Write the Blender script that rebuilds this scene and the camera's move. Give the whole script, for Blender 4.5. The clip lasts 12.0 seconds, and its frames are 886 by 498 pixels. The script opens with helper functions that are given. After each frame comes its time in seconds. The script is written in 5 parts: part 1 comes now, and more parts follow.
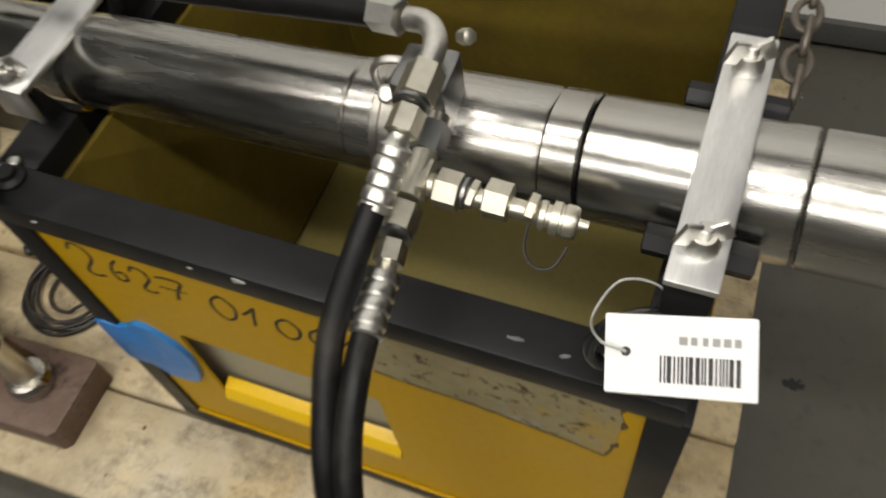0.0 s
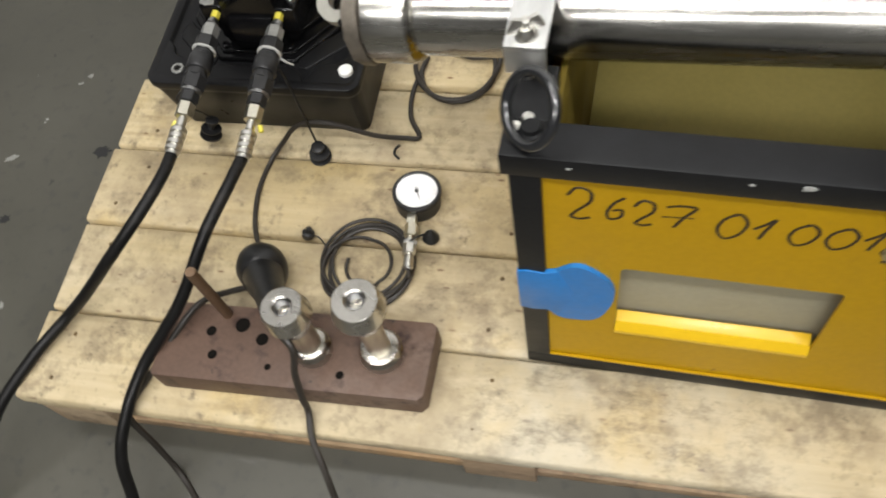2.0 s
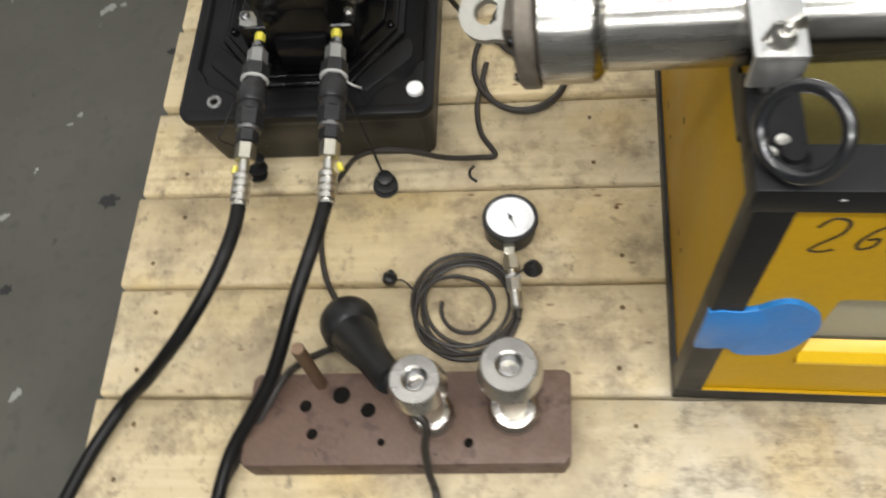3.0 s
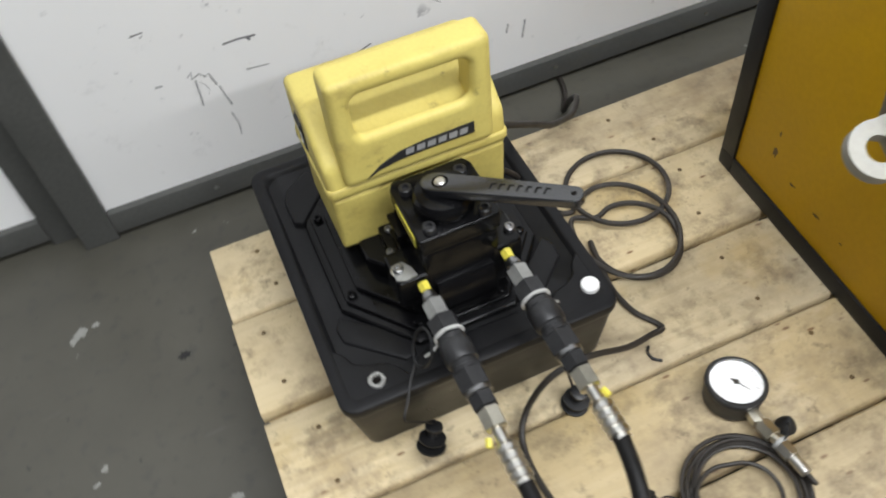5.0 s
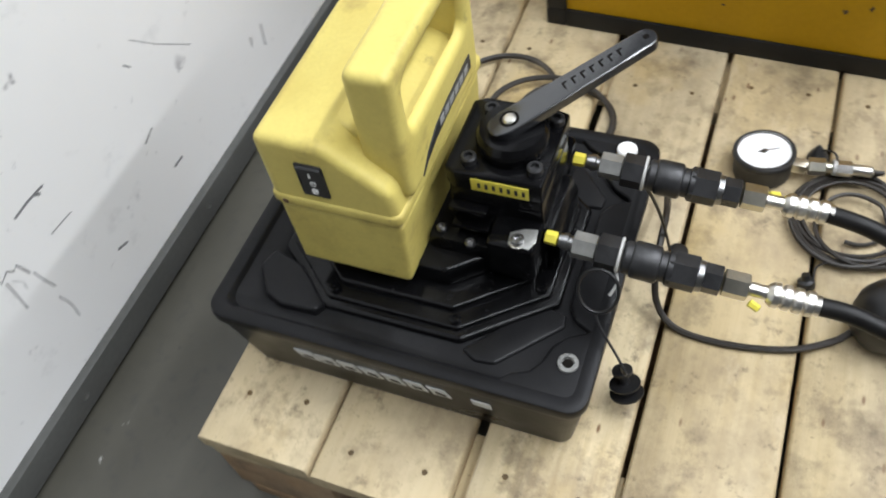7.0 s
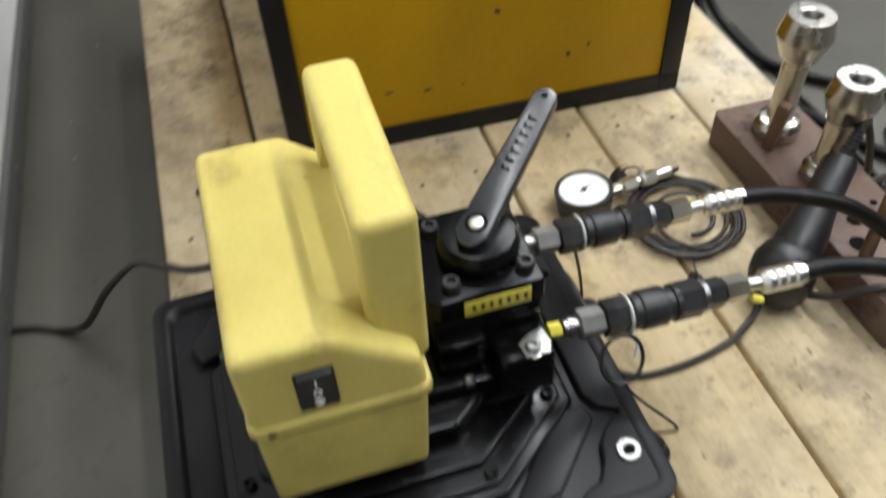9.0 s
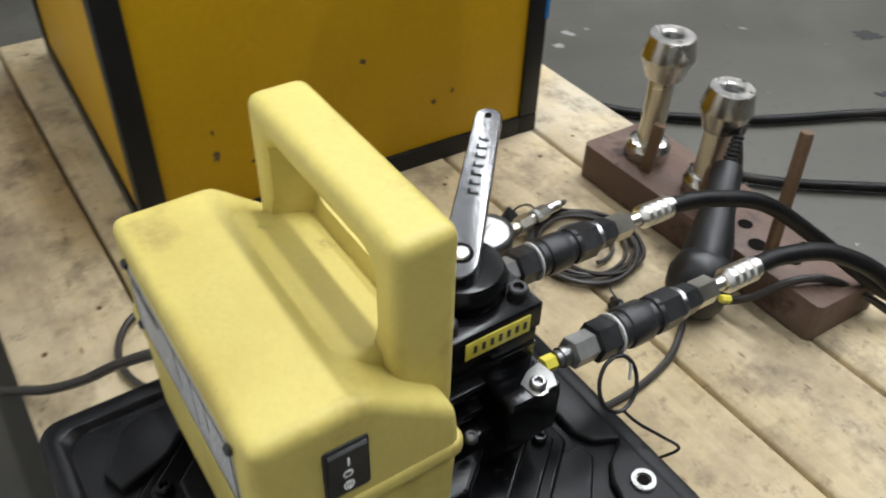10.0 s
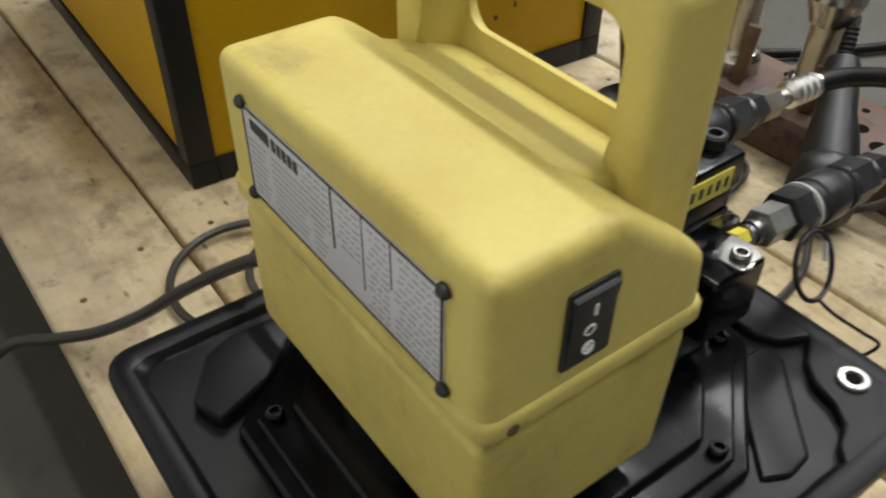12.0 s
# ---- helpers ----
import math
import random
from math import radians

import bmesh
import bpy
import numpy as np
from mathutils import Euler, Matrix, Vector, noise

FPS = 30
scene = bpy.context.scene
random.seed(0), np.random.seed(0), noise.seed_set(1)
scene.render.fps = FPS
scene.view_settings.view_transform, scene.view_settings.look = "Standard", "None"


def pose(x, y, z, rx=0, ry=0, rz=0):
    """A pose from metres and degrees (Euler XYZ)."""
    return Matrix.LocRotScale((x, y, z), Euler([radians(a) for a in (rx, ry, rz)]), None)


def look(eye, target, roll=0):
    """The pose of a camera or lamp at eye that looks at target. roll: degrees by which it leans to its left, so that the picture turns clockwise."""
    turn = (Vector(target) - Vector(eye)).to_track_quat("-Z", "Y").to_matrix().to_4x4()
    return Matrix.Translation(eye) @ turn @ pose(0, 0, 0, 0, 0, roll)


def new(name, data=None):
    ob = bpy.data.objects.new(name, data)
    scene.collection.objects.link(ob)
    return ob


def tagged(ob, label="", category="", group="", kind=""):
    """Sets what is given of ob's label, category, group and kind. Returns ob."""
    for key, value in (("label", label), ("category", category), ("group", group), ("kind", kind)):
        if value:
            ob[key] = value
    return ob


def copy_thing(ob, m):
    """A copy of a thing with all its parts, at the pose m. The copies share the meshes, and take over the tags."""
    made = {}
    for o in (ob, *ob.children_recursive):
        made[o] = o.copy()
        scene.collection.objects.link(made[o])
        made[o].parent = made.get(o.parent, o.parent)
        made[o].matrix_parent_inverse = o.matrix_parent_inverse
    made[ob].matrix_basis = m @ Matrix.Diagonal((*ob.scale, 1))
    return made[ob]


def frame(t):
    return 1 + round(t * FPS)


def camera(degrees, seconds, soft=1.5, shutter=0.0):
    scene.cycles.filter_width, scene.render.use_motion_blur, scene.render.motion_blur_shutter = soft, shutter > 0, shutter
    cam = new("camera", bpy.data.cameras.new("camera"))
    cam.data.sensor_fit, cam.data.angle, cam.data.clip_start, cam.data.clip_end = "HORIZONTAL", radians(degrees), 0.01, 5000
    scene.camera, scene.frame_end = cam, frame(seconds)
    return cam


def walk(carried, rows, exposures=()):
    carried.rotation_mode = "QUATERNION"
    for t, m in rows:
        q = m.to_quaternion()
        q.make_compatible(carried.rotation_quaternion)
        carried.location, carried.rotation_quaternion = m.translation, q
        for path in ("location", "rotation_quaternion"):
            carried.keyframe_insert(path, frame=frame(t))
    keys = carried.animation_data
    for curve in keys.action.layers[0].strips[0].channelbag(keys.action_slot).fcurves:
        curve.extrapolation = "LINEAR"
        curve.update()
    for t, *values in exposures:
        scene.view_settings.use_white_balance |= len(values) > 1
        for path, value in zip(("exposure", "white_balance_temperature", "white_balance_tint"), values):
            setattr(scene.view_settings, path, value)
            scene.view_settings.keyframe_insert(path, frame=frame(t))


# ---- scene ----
cam = camera(55.5, 12.0, 1.9, 0.6)
PATH = [
    (0, (1.138, -0.093, 1.044), (0.637, 0.86, -0.642), -10.8),
    (0.4, (1.137, -0.131, 1.139), (0.688, 0.751, -0.599), -12.2),
    (0.5, (1.132, -0.136, 1.148), (0.67, 0.731, -0.594), -14.1),
    (0.6, (1.12, -0.147, 1.143), (0.642, 0.714, -0.598), -14.5),
    (1, (1.02, -0.183, 1.148), (0.485, 0.675, -0.577), -16.6),
    (1.5, (0.856, -0.214, 1.125), (0.373, 0.668, -0.604), -16.1),
    (2, (0.733, -0.242, 1.111), (0.354, 0.671, -0.628), -15.1),
    (2.5, (0.626, -0.198, 1.065), (0.31, 0.702, -0.693), -15.3),
    (2.7, (0.581, -0.168, 1.045), (0.295, 0.718, -0.725), -14.9),
    (4.3, (0.205, -0.127, 1.047), (0.389, 1.058, -0.555), -7.0),
    (4.5, (0.171, -0.091, 1.037), (0.394, 1.134, -0.528), -7.3),
    (5, (0.077, 0.027, 0.99), (0.451, 1.208, -0.58), -7.3),
    (5.5, (-0.034, 0.093, 0.987), (0.56, 1.174, -0.586), -8.4),
    (6, (-0.164, 0.161, 0.973), (0.615, 1.128, -0.594), -10.3),
    (6.5, (-0.193, 0.25, 0.928), (0.724, 1.05, -0.659), -10.8),
    (7, (-0.198, 0.366, 0.897), (0.829, 0.955, -0.715), -11.7),
    (7.2, (-0.187, 0.403, 0.911), (0.871, 0.889, -0.715), -9.9),
    (8.8, (-0.178, 0.633, 0.854), (1.093, 0.412, -0.674), -5.3),
    (9, (-0.148, 0.66, 0.825), (1.18, 0.322, -0.632), -3.5),
    (9.5, (-0.111, 0.717, 0.781), (1.256, 0.063, -0.525), 0.1),
    (10, (-0.07, 0.766, 0.749), (1.179, -0.099, -0.552), 1.9),
    (10.5, (-0.041, 0.764, 0.742), (1.161, -0.195, -0.537), 1.3),
    (11, (-0.045, 0.788, 0.706), (1.112, -0.151, -0.628), 3.2),
    (11.5, (-0.008, 0.818, 0.652), (1.15, -0.115, -0.686), 3.4),
    (12, (0.01, 0.833, 0.616), (1.241, -0.085, -0.666), 0.6),
]
EXPOSURES = [(0.0, -0.95, 6800, 10), (0.5, -0.6, 6800, 10), (1.0, -0.55, 6600, 10), (1.5, -0.38, 6500, 10), (2.5, -0.38, 6400, 10), (4.5, -0.24, 6200, 10), (5.5, -0.18, 6000, 10), (7.0, -0.05, 5950, 10),
             (9.0, -0.2, 6100, 10), (10.0, -0.26, 6000, 10), (11.0, -0.36, 6150, 10), (12.0, -0.43, 6350, 10)]
walk(cam, [(t, look(eye, target, roll)) for t, eye, target, roll in PATH], EXPOSURES)

# ---- light ----
world = bpy.data.worlds.new("hall_world")
world.use_nodes = True
world.node_tree.nodes["Background"].inputs[0].default_value = (0.9, 0.95, 1.0, 1)
world.node_tree.nodes["Background"].inputs[1].default_value = 0.006
scene.world = world
scene.view_settings.exposure = 0.0


def strip_light(name, x, y, z, length, width, watts):
    """The tubes of one ceiling luminaire, shining down."""
    data = bpy.data.lights.new(name, "AREA")
    data.shape, data.size, data.size_y = "RECTANGLE", length, width
    data.energy, data.color = watts, (1.0, 0.985, 0.955)
    ob = new(name, data)
    ob.matrix_world = pose(x, y, z)
    return ob


LAMPS = [(-0.7, -2.7, 56), (1.0, -2.7, 84), (2.7, -2.7, 36), (-0.7, -0.8, 26), (1.0, -0.8, 69), (2.7, -0.8, 46), (-0.1, 0.12, 33), (1.9, 0.12, 10)]
for lx, ly, lw in LAMPS:
    strip_light("strip_lamp", lx, ly, 3.13, 1.5, 0.16, lw)


# ---- materials ----
def nd(tree, kind, **values):
    node = tree.nodes.new(kind)
    for key, value in values.items():
        if key == "op":
            node.operation = value
        elif key == "blend":
            node.blend_type = value
        else:
            node.inputs[key].default_value = value
    return node


def ramp(tree, source, lo, hi, flip=False, top=1.0):
    """0 below lo, 1 above hi."""
    node = tree.nodes.new("ShaderNodeMapRange")
    node.clamp = True
    node.inputs["From Min"].default_value, node.inputs["From Max"].default_value = lo, hi
    node.inputs["To Min"].default_value, node.inputs["To Max"].default_value = (top, 0.0) if flip else (0.0, top)
    tree.links.new(source, node.inputs["Value"])
    return node.outputs[0]


def mix(tree, factor, a, b, blend="MIX"):
    node = tree.nodes.new("ShaderNodeMix")
    node.data_type, node.blend_type = "RGBA", blend
    for slot, value in ((0, factor), (6, a), (7, b)):
        if hasattr(value, "is_linked"):
            tree.links.new(value, node.inputs[slot])
        elif slot:
            node.inputs[slot].default_value = (*value, 1.0)
        else:
            node.inputs[slot].default_value = value
    return node.outputs[2]


def noise_tex(tree, coords, scale, detail=4.0, stretch=None, rough=0.55):
    if stretch:
        m = tree.nodes.new("ShaderNodeMapping")
        m.inputs["Scale"].default_value = stretch
        tree.links.new(coords, m.inputs["Vector"])
        coords = m.outputs[0]
    n = tree.nodes.new("ShaderNodeTexNoise")
    n.inputs["Scale"].default_value, n.inputs["Detail"].default_value, n.inputs["Roughness"].default_value = scale, detail, rough
    tree.links.new(coords, n.inputs["Vector"])
    return n.outputs["Fac"]


def start_material(name, shift=0.0):
    m = bpy.data.materials.new(name)
    m.use_nodes = True
    tree = m.node_tree
    bsdf = tree.nodes["Principled BSDF"]
    coords = tree.nodes.new("ShaderNodeTexCoord").outputs["Object"]
    if shift:
        info = tree.nodes.new("ShaderNodeObjectInfo")
        mul = tree.nodes.new("ShaderNodeMath")
        mul.operation = "MULTIPLY"
        mul.inputs[1].default_value = shift
        tree.links.new(info.outputs["Random"], mul.inputs[0])
        add = tree.nodes.new("ShaderNodeVectorMath")
        tree.links.new(coords, add.inputs[0])
        tree.links.new(mul.outputs[0], add.inputs[1])
        coords = add.outputs[0]
    return m, tree, bsdf, coords


def bump(tree, bsdf, height, strength, distance):
    b = tree.nodes.new("ShaderNodeBump")
    b.inputs["Strength"].default_value, b.inputs["Distance"].default_value = strength, distance
    tree.links.new(height, b.inputs["Height"])
    tree.links.new(b.outputs[0], bsdf.inputs["Normal"])


def surface(name, base, rough=0.5, metal=0.0, vary=0.2, coarse=9.0, fine=160.0, relief=0.15, stains=(), shift=0.0, stretch=None, coat=0.0, swing=0.12, spec=0.5, rubbed=0.0):
    """A worn surface: colour that varies at two scales, uneven gloss, fine relief, and stains (colour, scale, from, to)."""
    m, tree, bsdf, co = start_material(name, shift)
    n1, n2 = noise_tex(tree, co, coarse, 4, stretch), noise_tex(tree, co, fine, 3, stretch)
    lo, hi = [c * (1 - vary) for c in base], [min(1.0, c * (1 + vary)) for c in base]
    col = mix(tree, ramp(tree, n1, 0.3, 0.7), lo, hi)
    col = mix(tree, 0.35, col, mix(tree, ramp(tree, n2, 0.35, 0.65), lo, hi))
    for i, (tint, scale, a, b) in enumerate(stains):
        col = mix(tree, ramp(tree, noise_tex(tree, co, scale, 6, stretch if i == 9 else None, 0.65), a, b), col, tint)
    if rubbed:
        # hand grime worn into the outer edges
        rim = ramp(tree, tree.nodes.new("ShaderNodeNewGeometry").outputs["Pointiness"], 0.515, 0.58)
        spots = ramp(tree, noise_tex(tree, co, 17.0, 6, None, 0.68), 0.46, 0.64, False, rubbed)
        both = nd(tree, "ShaderNodeMath", op="MULTIPLY")
        tree.links.new(rim, both.inputs[0])
        tree.links.new(spots, both.inputs[1])
        col = mix(tree, both.outputs[0], col, [c * f for c, f in zip(base, (0.34, 0.28, 0.24))])
    tree.links.new(col, bsdf.inputs["Base Color"])
    r = tree.nodes.new("ShaderNodeMapRange")
    r.inputs["From Min"].default_value, r.inputs["From Max"].default_value = 0.3, 0.7
    r.inputs["To Min"].default_value, r.inputs["To Max"].default_value = max(0.03, rough - swing), min(1, rough + swing)
    tree.links.new(n1, r.inputs["Value"])
    tree.links.new(r.outputs[0], bsdf.inputs["Roughness"])
    bsdf.inputs["Metallic"].default_value = metal
    bsdf.inputs["Coat Weight"].default_value = coat
    bsdf.inputs["Specular IOR Level"].default_value = spec
    if relief:
        bump(tree, bsdf, n2, relief, 0.001)
    return m


def wood_material(name, base, dirt):
    m, tree, bsdf, co = start_material(name, 7.0)
    grain = noise_tex(tree, co, 3.0, 8, (1.2, 34, 34), 0.6)
    patch = noise_tex(tree, co, 4.0, 4, (1.0, 1.6, 1.6))
    dark = [c * f for c, f in zip(base, (0.8, 0.75, 0.66))]
    light = [min(1, c * 1.12) for c in base]
    col = mix(tree, ramp(tree, grain, 0.36, 0.66), dark, light)
    col = mix(tree, ramp(tree, patch, 0.35, 0.7), col, base)
    info = tree.nodes.new("ShaderNodeObjectInfo")
    col = mix(tree, ramp(tree, info.outputs["Random"], 0.0, 1.6), col, [c * f for c, f in zip(base, (0.78, 0.72, 0.6))])
    knots = tree.nodes.new("ShaderNodeTexVoronoi")
    mp = tree.nodes.new("ShaderNodeMapping")
    mp.inputs["Scale"].default_value = (3.4, 9.0, 9.0)
    tree.links.new(co, mp.inputs["Vector"])
    tree.links.new(mp.outputs[0], knots.inputs["Vector"])
    col = mix(tree, ramp(tree, knots.outputs["Distance"], 0.05, 0.11, True), col, (0.17, 0.085, 0.03))
    # grime trodden into the boards, oil drips, and dark pits
    col = mix(tree, ramp(tree, noise_tex(tree, co, 3.0, 6, (0.7, 1, 1), 0.65), 0.36, 0.68, False, 0.6), col, (0.43, 0.37, 0.27))
    col = mix(tree, ramp(tree, noise_tex(tree, co, 7.0, 7, None, 0.7), 0.46, 0.72, False, 0.8), col, [c * 1.25 for c in dirt])
    col = mix(tree, ramp(tree, noise_tex(tree, co, 19.0, 5, None, 0.68), 0.52, 0.72, False, 0.75), col, [c * 0.75 for c in dirt])
    # yellow resin stains, pale rubbed patches, and boot marks in between
    col = mix(tree, ramp(tree, noise_tex(tree, co, 5.5, 5, None, 0.6), 0.55, 0.72, False, 0.55), col, [c * f for c, f in zip(base, (0.92, 0.80, 0.50))])
    col = mix(tree, ramp(tree, noise_tex(tree, co, 8.0, 6, (0.6, 1.3, 1), 0.7), 0.56, 0.70, False, 0.6), col, [min(1, c * f) for c, f in zip(base, (1.14, 1.16, 1.3))])
    col = mix(tree, ramp(tree, noise_tex(tree, co, 13.0, 8, None, 0.75), 0.55, 0.66, False, 0.62), col, dirt)
    col = mix(tree, ramp(tree, noise_tex(tree, co, 40.0, 5, None, 0.7), 0.60, 0.70, False, 0.6), col, [c * 0.5 for c in dirt])
    col = mix(tree, ramp(tree, noise_tex(tree, co, 90.0, 3, None, 0.6), 0.66, 0.74, False, 0.4), col, [c * 0.4 for c in dirt])
    # the front board is rubbed pale and speckled black along one stretch
    place = tree.nodes.new("ShaderNodeTexCoord").outputs["Object"]
    axis = tree.nodes.new("ShaderNodeSeparateXYZ")
    tree.links.new(place, axis.inputs[0])
    wavy = noise_tex(tree, place, 6.0, 4)

    def edge(source, lo, hi, flip):
        add = tree.nodes.new("ShaderNodeMath")
        add.operation = "MULTIPLY_ADD"
        tree.links.new(wavy, add.inputs[0])
        add.inputs[1].default_value = 0.22
        tree.links.new(source, add.inputs[2])
        return ramp(tree, add.outputs[0], lo, hi, flip)

    def times(a, b):
        mul = tree.nodes.new("ShaderNodeMath")
        mul.operation = "MULTIPLY"
        tree.links.new(a, mul.inputs[0])
        tree.links.new(b, mul.inputs[1])
        return mul.outputs[0]

    gate = times(times(edge(axis.outputs[0], 0.02, 0.14, False), edge(axis.outputs[0], 0.36, 0.50, True)), ramp(tree, axis.outputs[1], -0.272, -0.262, True))
    col = mix(tree, times(gate, ramp(tree, noise_tex(tree, place, 9.0, 4), 0.35, 0.6, False, 0.6)), col, [min(1, c * f) for c, f in zip(base, (0.98, 1.08, 1.4))])
    col = mix(tree, times(gate, ramp(tree, noise_tex(tree, place, 26.0, 9, (0.6, 1, 1), 0.8), 0.50, 0.66, False, 0.62)), col, [c * 0.35 for c in dirt])
    tree.links.new(col, bsdf.inputs["Base Color"])
    bsdf.inputs["Roughness"].default_value = 0.68
    bump(tree, bsdf, grain, 0.5, 0.0016)
    return m


def floor_material():
    m, tree, bsdf, co = start_material("painted_concrete")
    n1, n2 = noise_tex(tree, co, 2.2, 6, None, 0.6), noise_tex(tree, co, 45, 4)
    col = mix(tree, ramp(tree, n1, 0.3, 0.7), (0.053, 0.0505, 0.040), (0.088, 0.0835, 0.067))
    col = mix(tree, ramp(tree, n2, 0.55, 0.8), col, (0.05, 0.048, 0.043))
    # paint splashes, dark spots and scuffs
    col = mix(tree, ramp(tree, noise_tex(tree, co, 16.0, 5, None, 0.7), 0.69, 0.71), col, (0.36, 0.36, 0.34))
    col = mix(tree, ramp(tree, noise_tex(tree, co, 21.0, 3, None, 0.6), 0.70, 0.73), col, (0.035, 0.034, 0.03))
    col = mix(tree, ramp(tree, noise_tex(tree, co, 5.0, 5, (1, 5, 1), 0.6), 0.66, 0.76), col, (0.09, 0.085, 0.075))
    tree.links.new(col, bsdf.inputs["Base Color"])
    tree.links.new(mix(tree, ramp(tree, n1, 0.3, 0.7), (0.34,) * 3, (0.52,) * 3), bsdf.inputs["Roughness"])
    bump(tree, bsdf, n2, 0.2, 0.0012)
    return m


def panel_material():
    m, tree, bsdf, co = start_material("scuffed_white_paint")
    n1 = noise_tex(tree, co, 3.0, 4)
    col = mix(tree, ramp(tree, n1, 0.3, 0.7), (0.90, 0.897, 0.885), (0.94, 0.937, 0.925))
    # short rubber scuffs and scratches at several slants, in patches; grey smears
    for angle, scale, thin, edge, seed in ((42, 19.0, 6.0, 0.695, 0.0), (70, 24.0, 1.6, 0.685, 3.0), (12, 17.0, 2.2, 0.69, 6.0), (-50, 30.0, 1.4, 0.69, 9.0)):
        rot = tree.nodes.new("ShaderNodeMapping")
        rot.inputs["Rotation"].default_value = (0, radians(angle), 0)
        rot.inputs["Location"].default_value = (seed, 0, seed)
        tree.links.new(co, rot.inputs["Vector"])
        scuff = noise_tex(tree, rot.outputs[0], scale, 5, (1.0, 1.0, thin), 0.6)
        gate = tree.nodes.new("ShaderNodeMath")
        gate.operation = "MULTIPLY"
        tree.links.new(ramp(tree, scuff, edge - 0.02, edge + 0.03), gate.inputs[0])
        tree.links.new(ramp(tree, noise_tex(tree, rot.outputs[0], 9.0, 2), 0.50, 0.60), gate.inputs[1])
        col = mix(tree, gate.outputs[0], col, (0.13, 0.13, 0.135))
    col = mix(tree, ramp(tree, noise_tex(tree, co, 11, 6, None, 0.75), 0.60, 1.0), col, (0.52, 0.52, 0.51))
    tree.links.new(col, bsdf.inputs["Base Color"])
    bsdf.inputs["Roughness"].default_value = 0.42
    bump(tree, bsdf, n1, 0.05, 0.002)
    return m


def steel(name, base, rough, swing=0.08, fine=220.0, stretch=None, marks=()):
    return surface(name, base, rough, 1.0, 0.12, 14, fine, 0.06, marks, 0, stretch, 0, swing)


M_FLOOR, M_PANEL = floor_material(), panel_material()
M_WOOD = wood_material("pallet_pine", (0.585, 0.485, 0.295), (0.175, 0.132, 0.082))
M_WOOD_OLD = wood_material("pallet_block_wood", (0.38, 0.24, 0.12), (0.10, 0.07, 0.045))
M_WALL = surface("plain_plaster", (0.15, 0.15, 0.145), 0.8, 0, 0.08, 2, 60, 0.1)
M_CEIL = surface("ceiling_paint", (0.19, 0.19, 0.185), 0.8, 0, 0.08, 2, 60, 0.1)
M_GREY = surface("grey_frame_paint", (0.070, 0.071, 0.066), 0.5, 0, 0.25, 8, 150, 0.2, (((0.2, 0.2, 0.19), 60, 0.70, 0.76),))
# black for the shade under the partition rails, and for oil spots
M_GAP_SHADE_OIL = surface("black_gap_shade_and_oil", (0.016, 0.016, 0.016), 0.75)
M_ORANGE = surface("yellow_orange_enamel", (0.485, 0.283, 0.004), 0.42, 0, 0.09, 6, 140, 0.08,
                   (((0.30, 0.15, 0.02), 16, 0.66, 0.84), ((0.10, 0.05, 0.02), 34, 0.735, 0.76)), 0, None, 0, 0.1, 0.16)
# the sheet's enamel again, with the light on the fold put into the colour
M_LIT_LIP = surface("lit_yellow_enamel", (0.80, 0.50, 0.012), 0.35, 0, 0.06, 8, 120, 0.06)
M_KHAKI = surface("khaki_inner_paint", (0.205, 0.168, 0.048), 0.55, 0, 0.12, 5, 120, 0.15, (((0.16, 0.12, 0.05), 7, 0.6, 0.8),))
# inner-wall paint, darker than the bottom sheet: shade is put into the colour
M_SHADED_INNER = surface("shaded_inner_paint", (0.150, 0.108, 0.016), 0.55, 0, 0.18, 5, 120, 0.15, (((0.085, 0.056, 0.014), 6, 0.5, 0.8),), 0, None, 0, 0.12, 0.25)
M_LINER = surface("grey_beige_liner", (0.37, 0.34, 0.24), 0.6, 0, 0.1, 6, 120, 0.1)
M_BLACKFRAME = surface("black_frame_enamel", (0.0066, 0.0068, 0.0074), 0.44, 0, 0.3, 12, 190, 0.15,
                       (((0.14, 0.14, 0.14), 48, 0.73, 0.76), ((0.012, 0.0125, 0.014), 9, 0.5, 0.8)), 0, None, 0, 0.10, 0.30)
M_PLASTIC_YELLOW = surface("pale_yellow_plastic", (0.60, 0.503, 0.138), 0.48, 0, 0.07, 7, 260, 0.22,
                           (((0.50, 0.39, 0.095), 11, 0.50, 0.82), ((0.26, 0.18, 0.06), 21, 0.60, 0.90), ((0.10, 0.075, 0.04), 44, 0.66, 0.82)), 0, None, 0.0, 0.08, 0.35, 0.7)
M_TANK = surface("black_tank_plastic", (0.0085, 0.0085, 0.0092), 0.35, 0, 0.3, 10, 330, 0.1,
                 (((0.015, 0.015, 0.0155), 8, 0.5, 0.85), ((0.13, 0.13, 0.125), 80, 0.74, 0.77)), 0, None, 0.0, 0.09, 0.16)
M_OILY = surface("oily_black_casting", (0.0036, 0.0036, 0.004), 0.20, 0, 0.3, 18, 120, 0.12, (((0.04, 0.04, 0.038), 30, 0.66, 0.82),), 0, None, 0.0, 0.10, 0.2)
M_LEVER = surface("black_lever_enamel", (0.012, 0.0125, 0.014), 0.24, 0, 0.2, 20, 200, 0.1, (((0.22, 0.22, 0.22), 90, 0.72, 0.75),), 0, None, 0.2, 0.04, 1.0)
M_BRIGHT = steel("bright_steel", (0.72, 0.705, 0.66), 0.33)
M_HEAD = steel("satin_nickel_steel", (0.55, 0.53, 0.49), 0.28, 0.08)
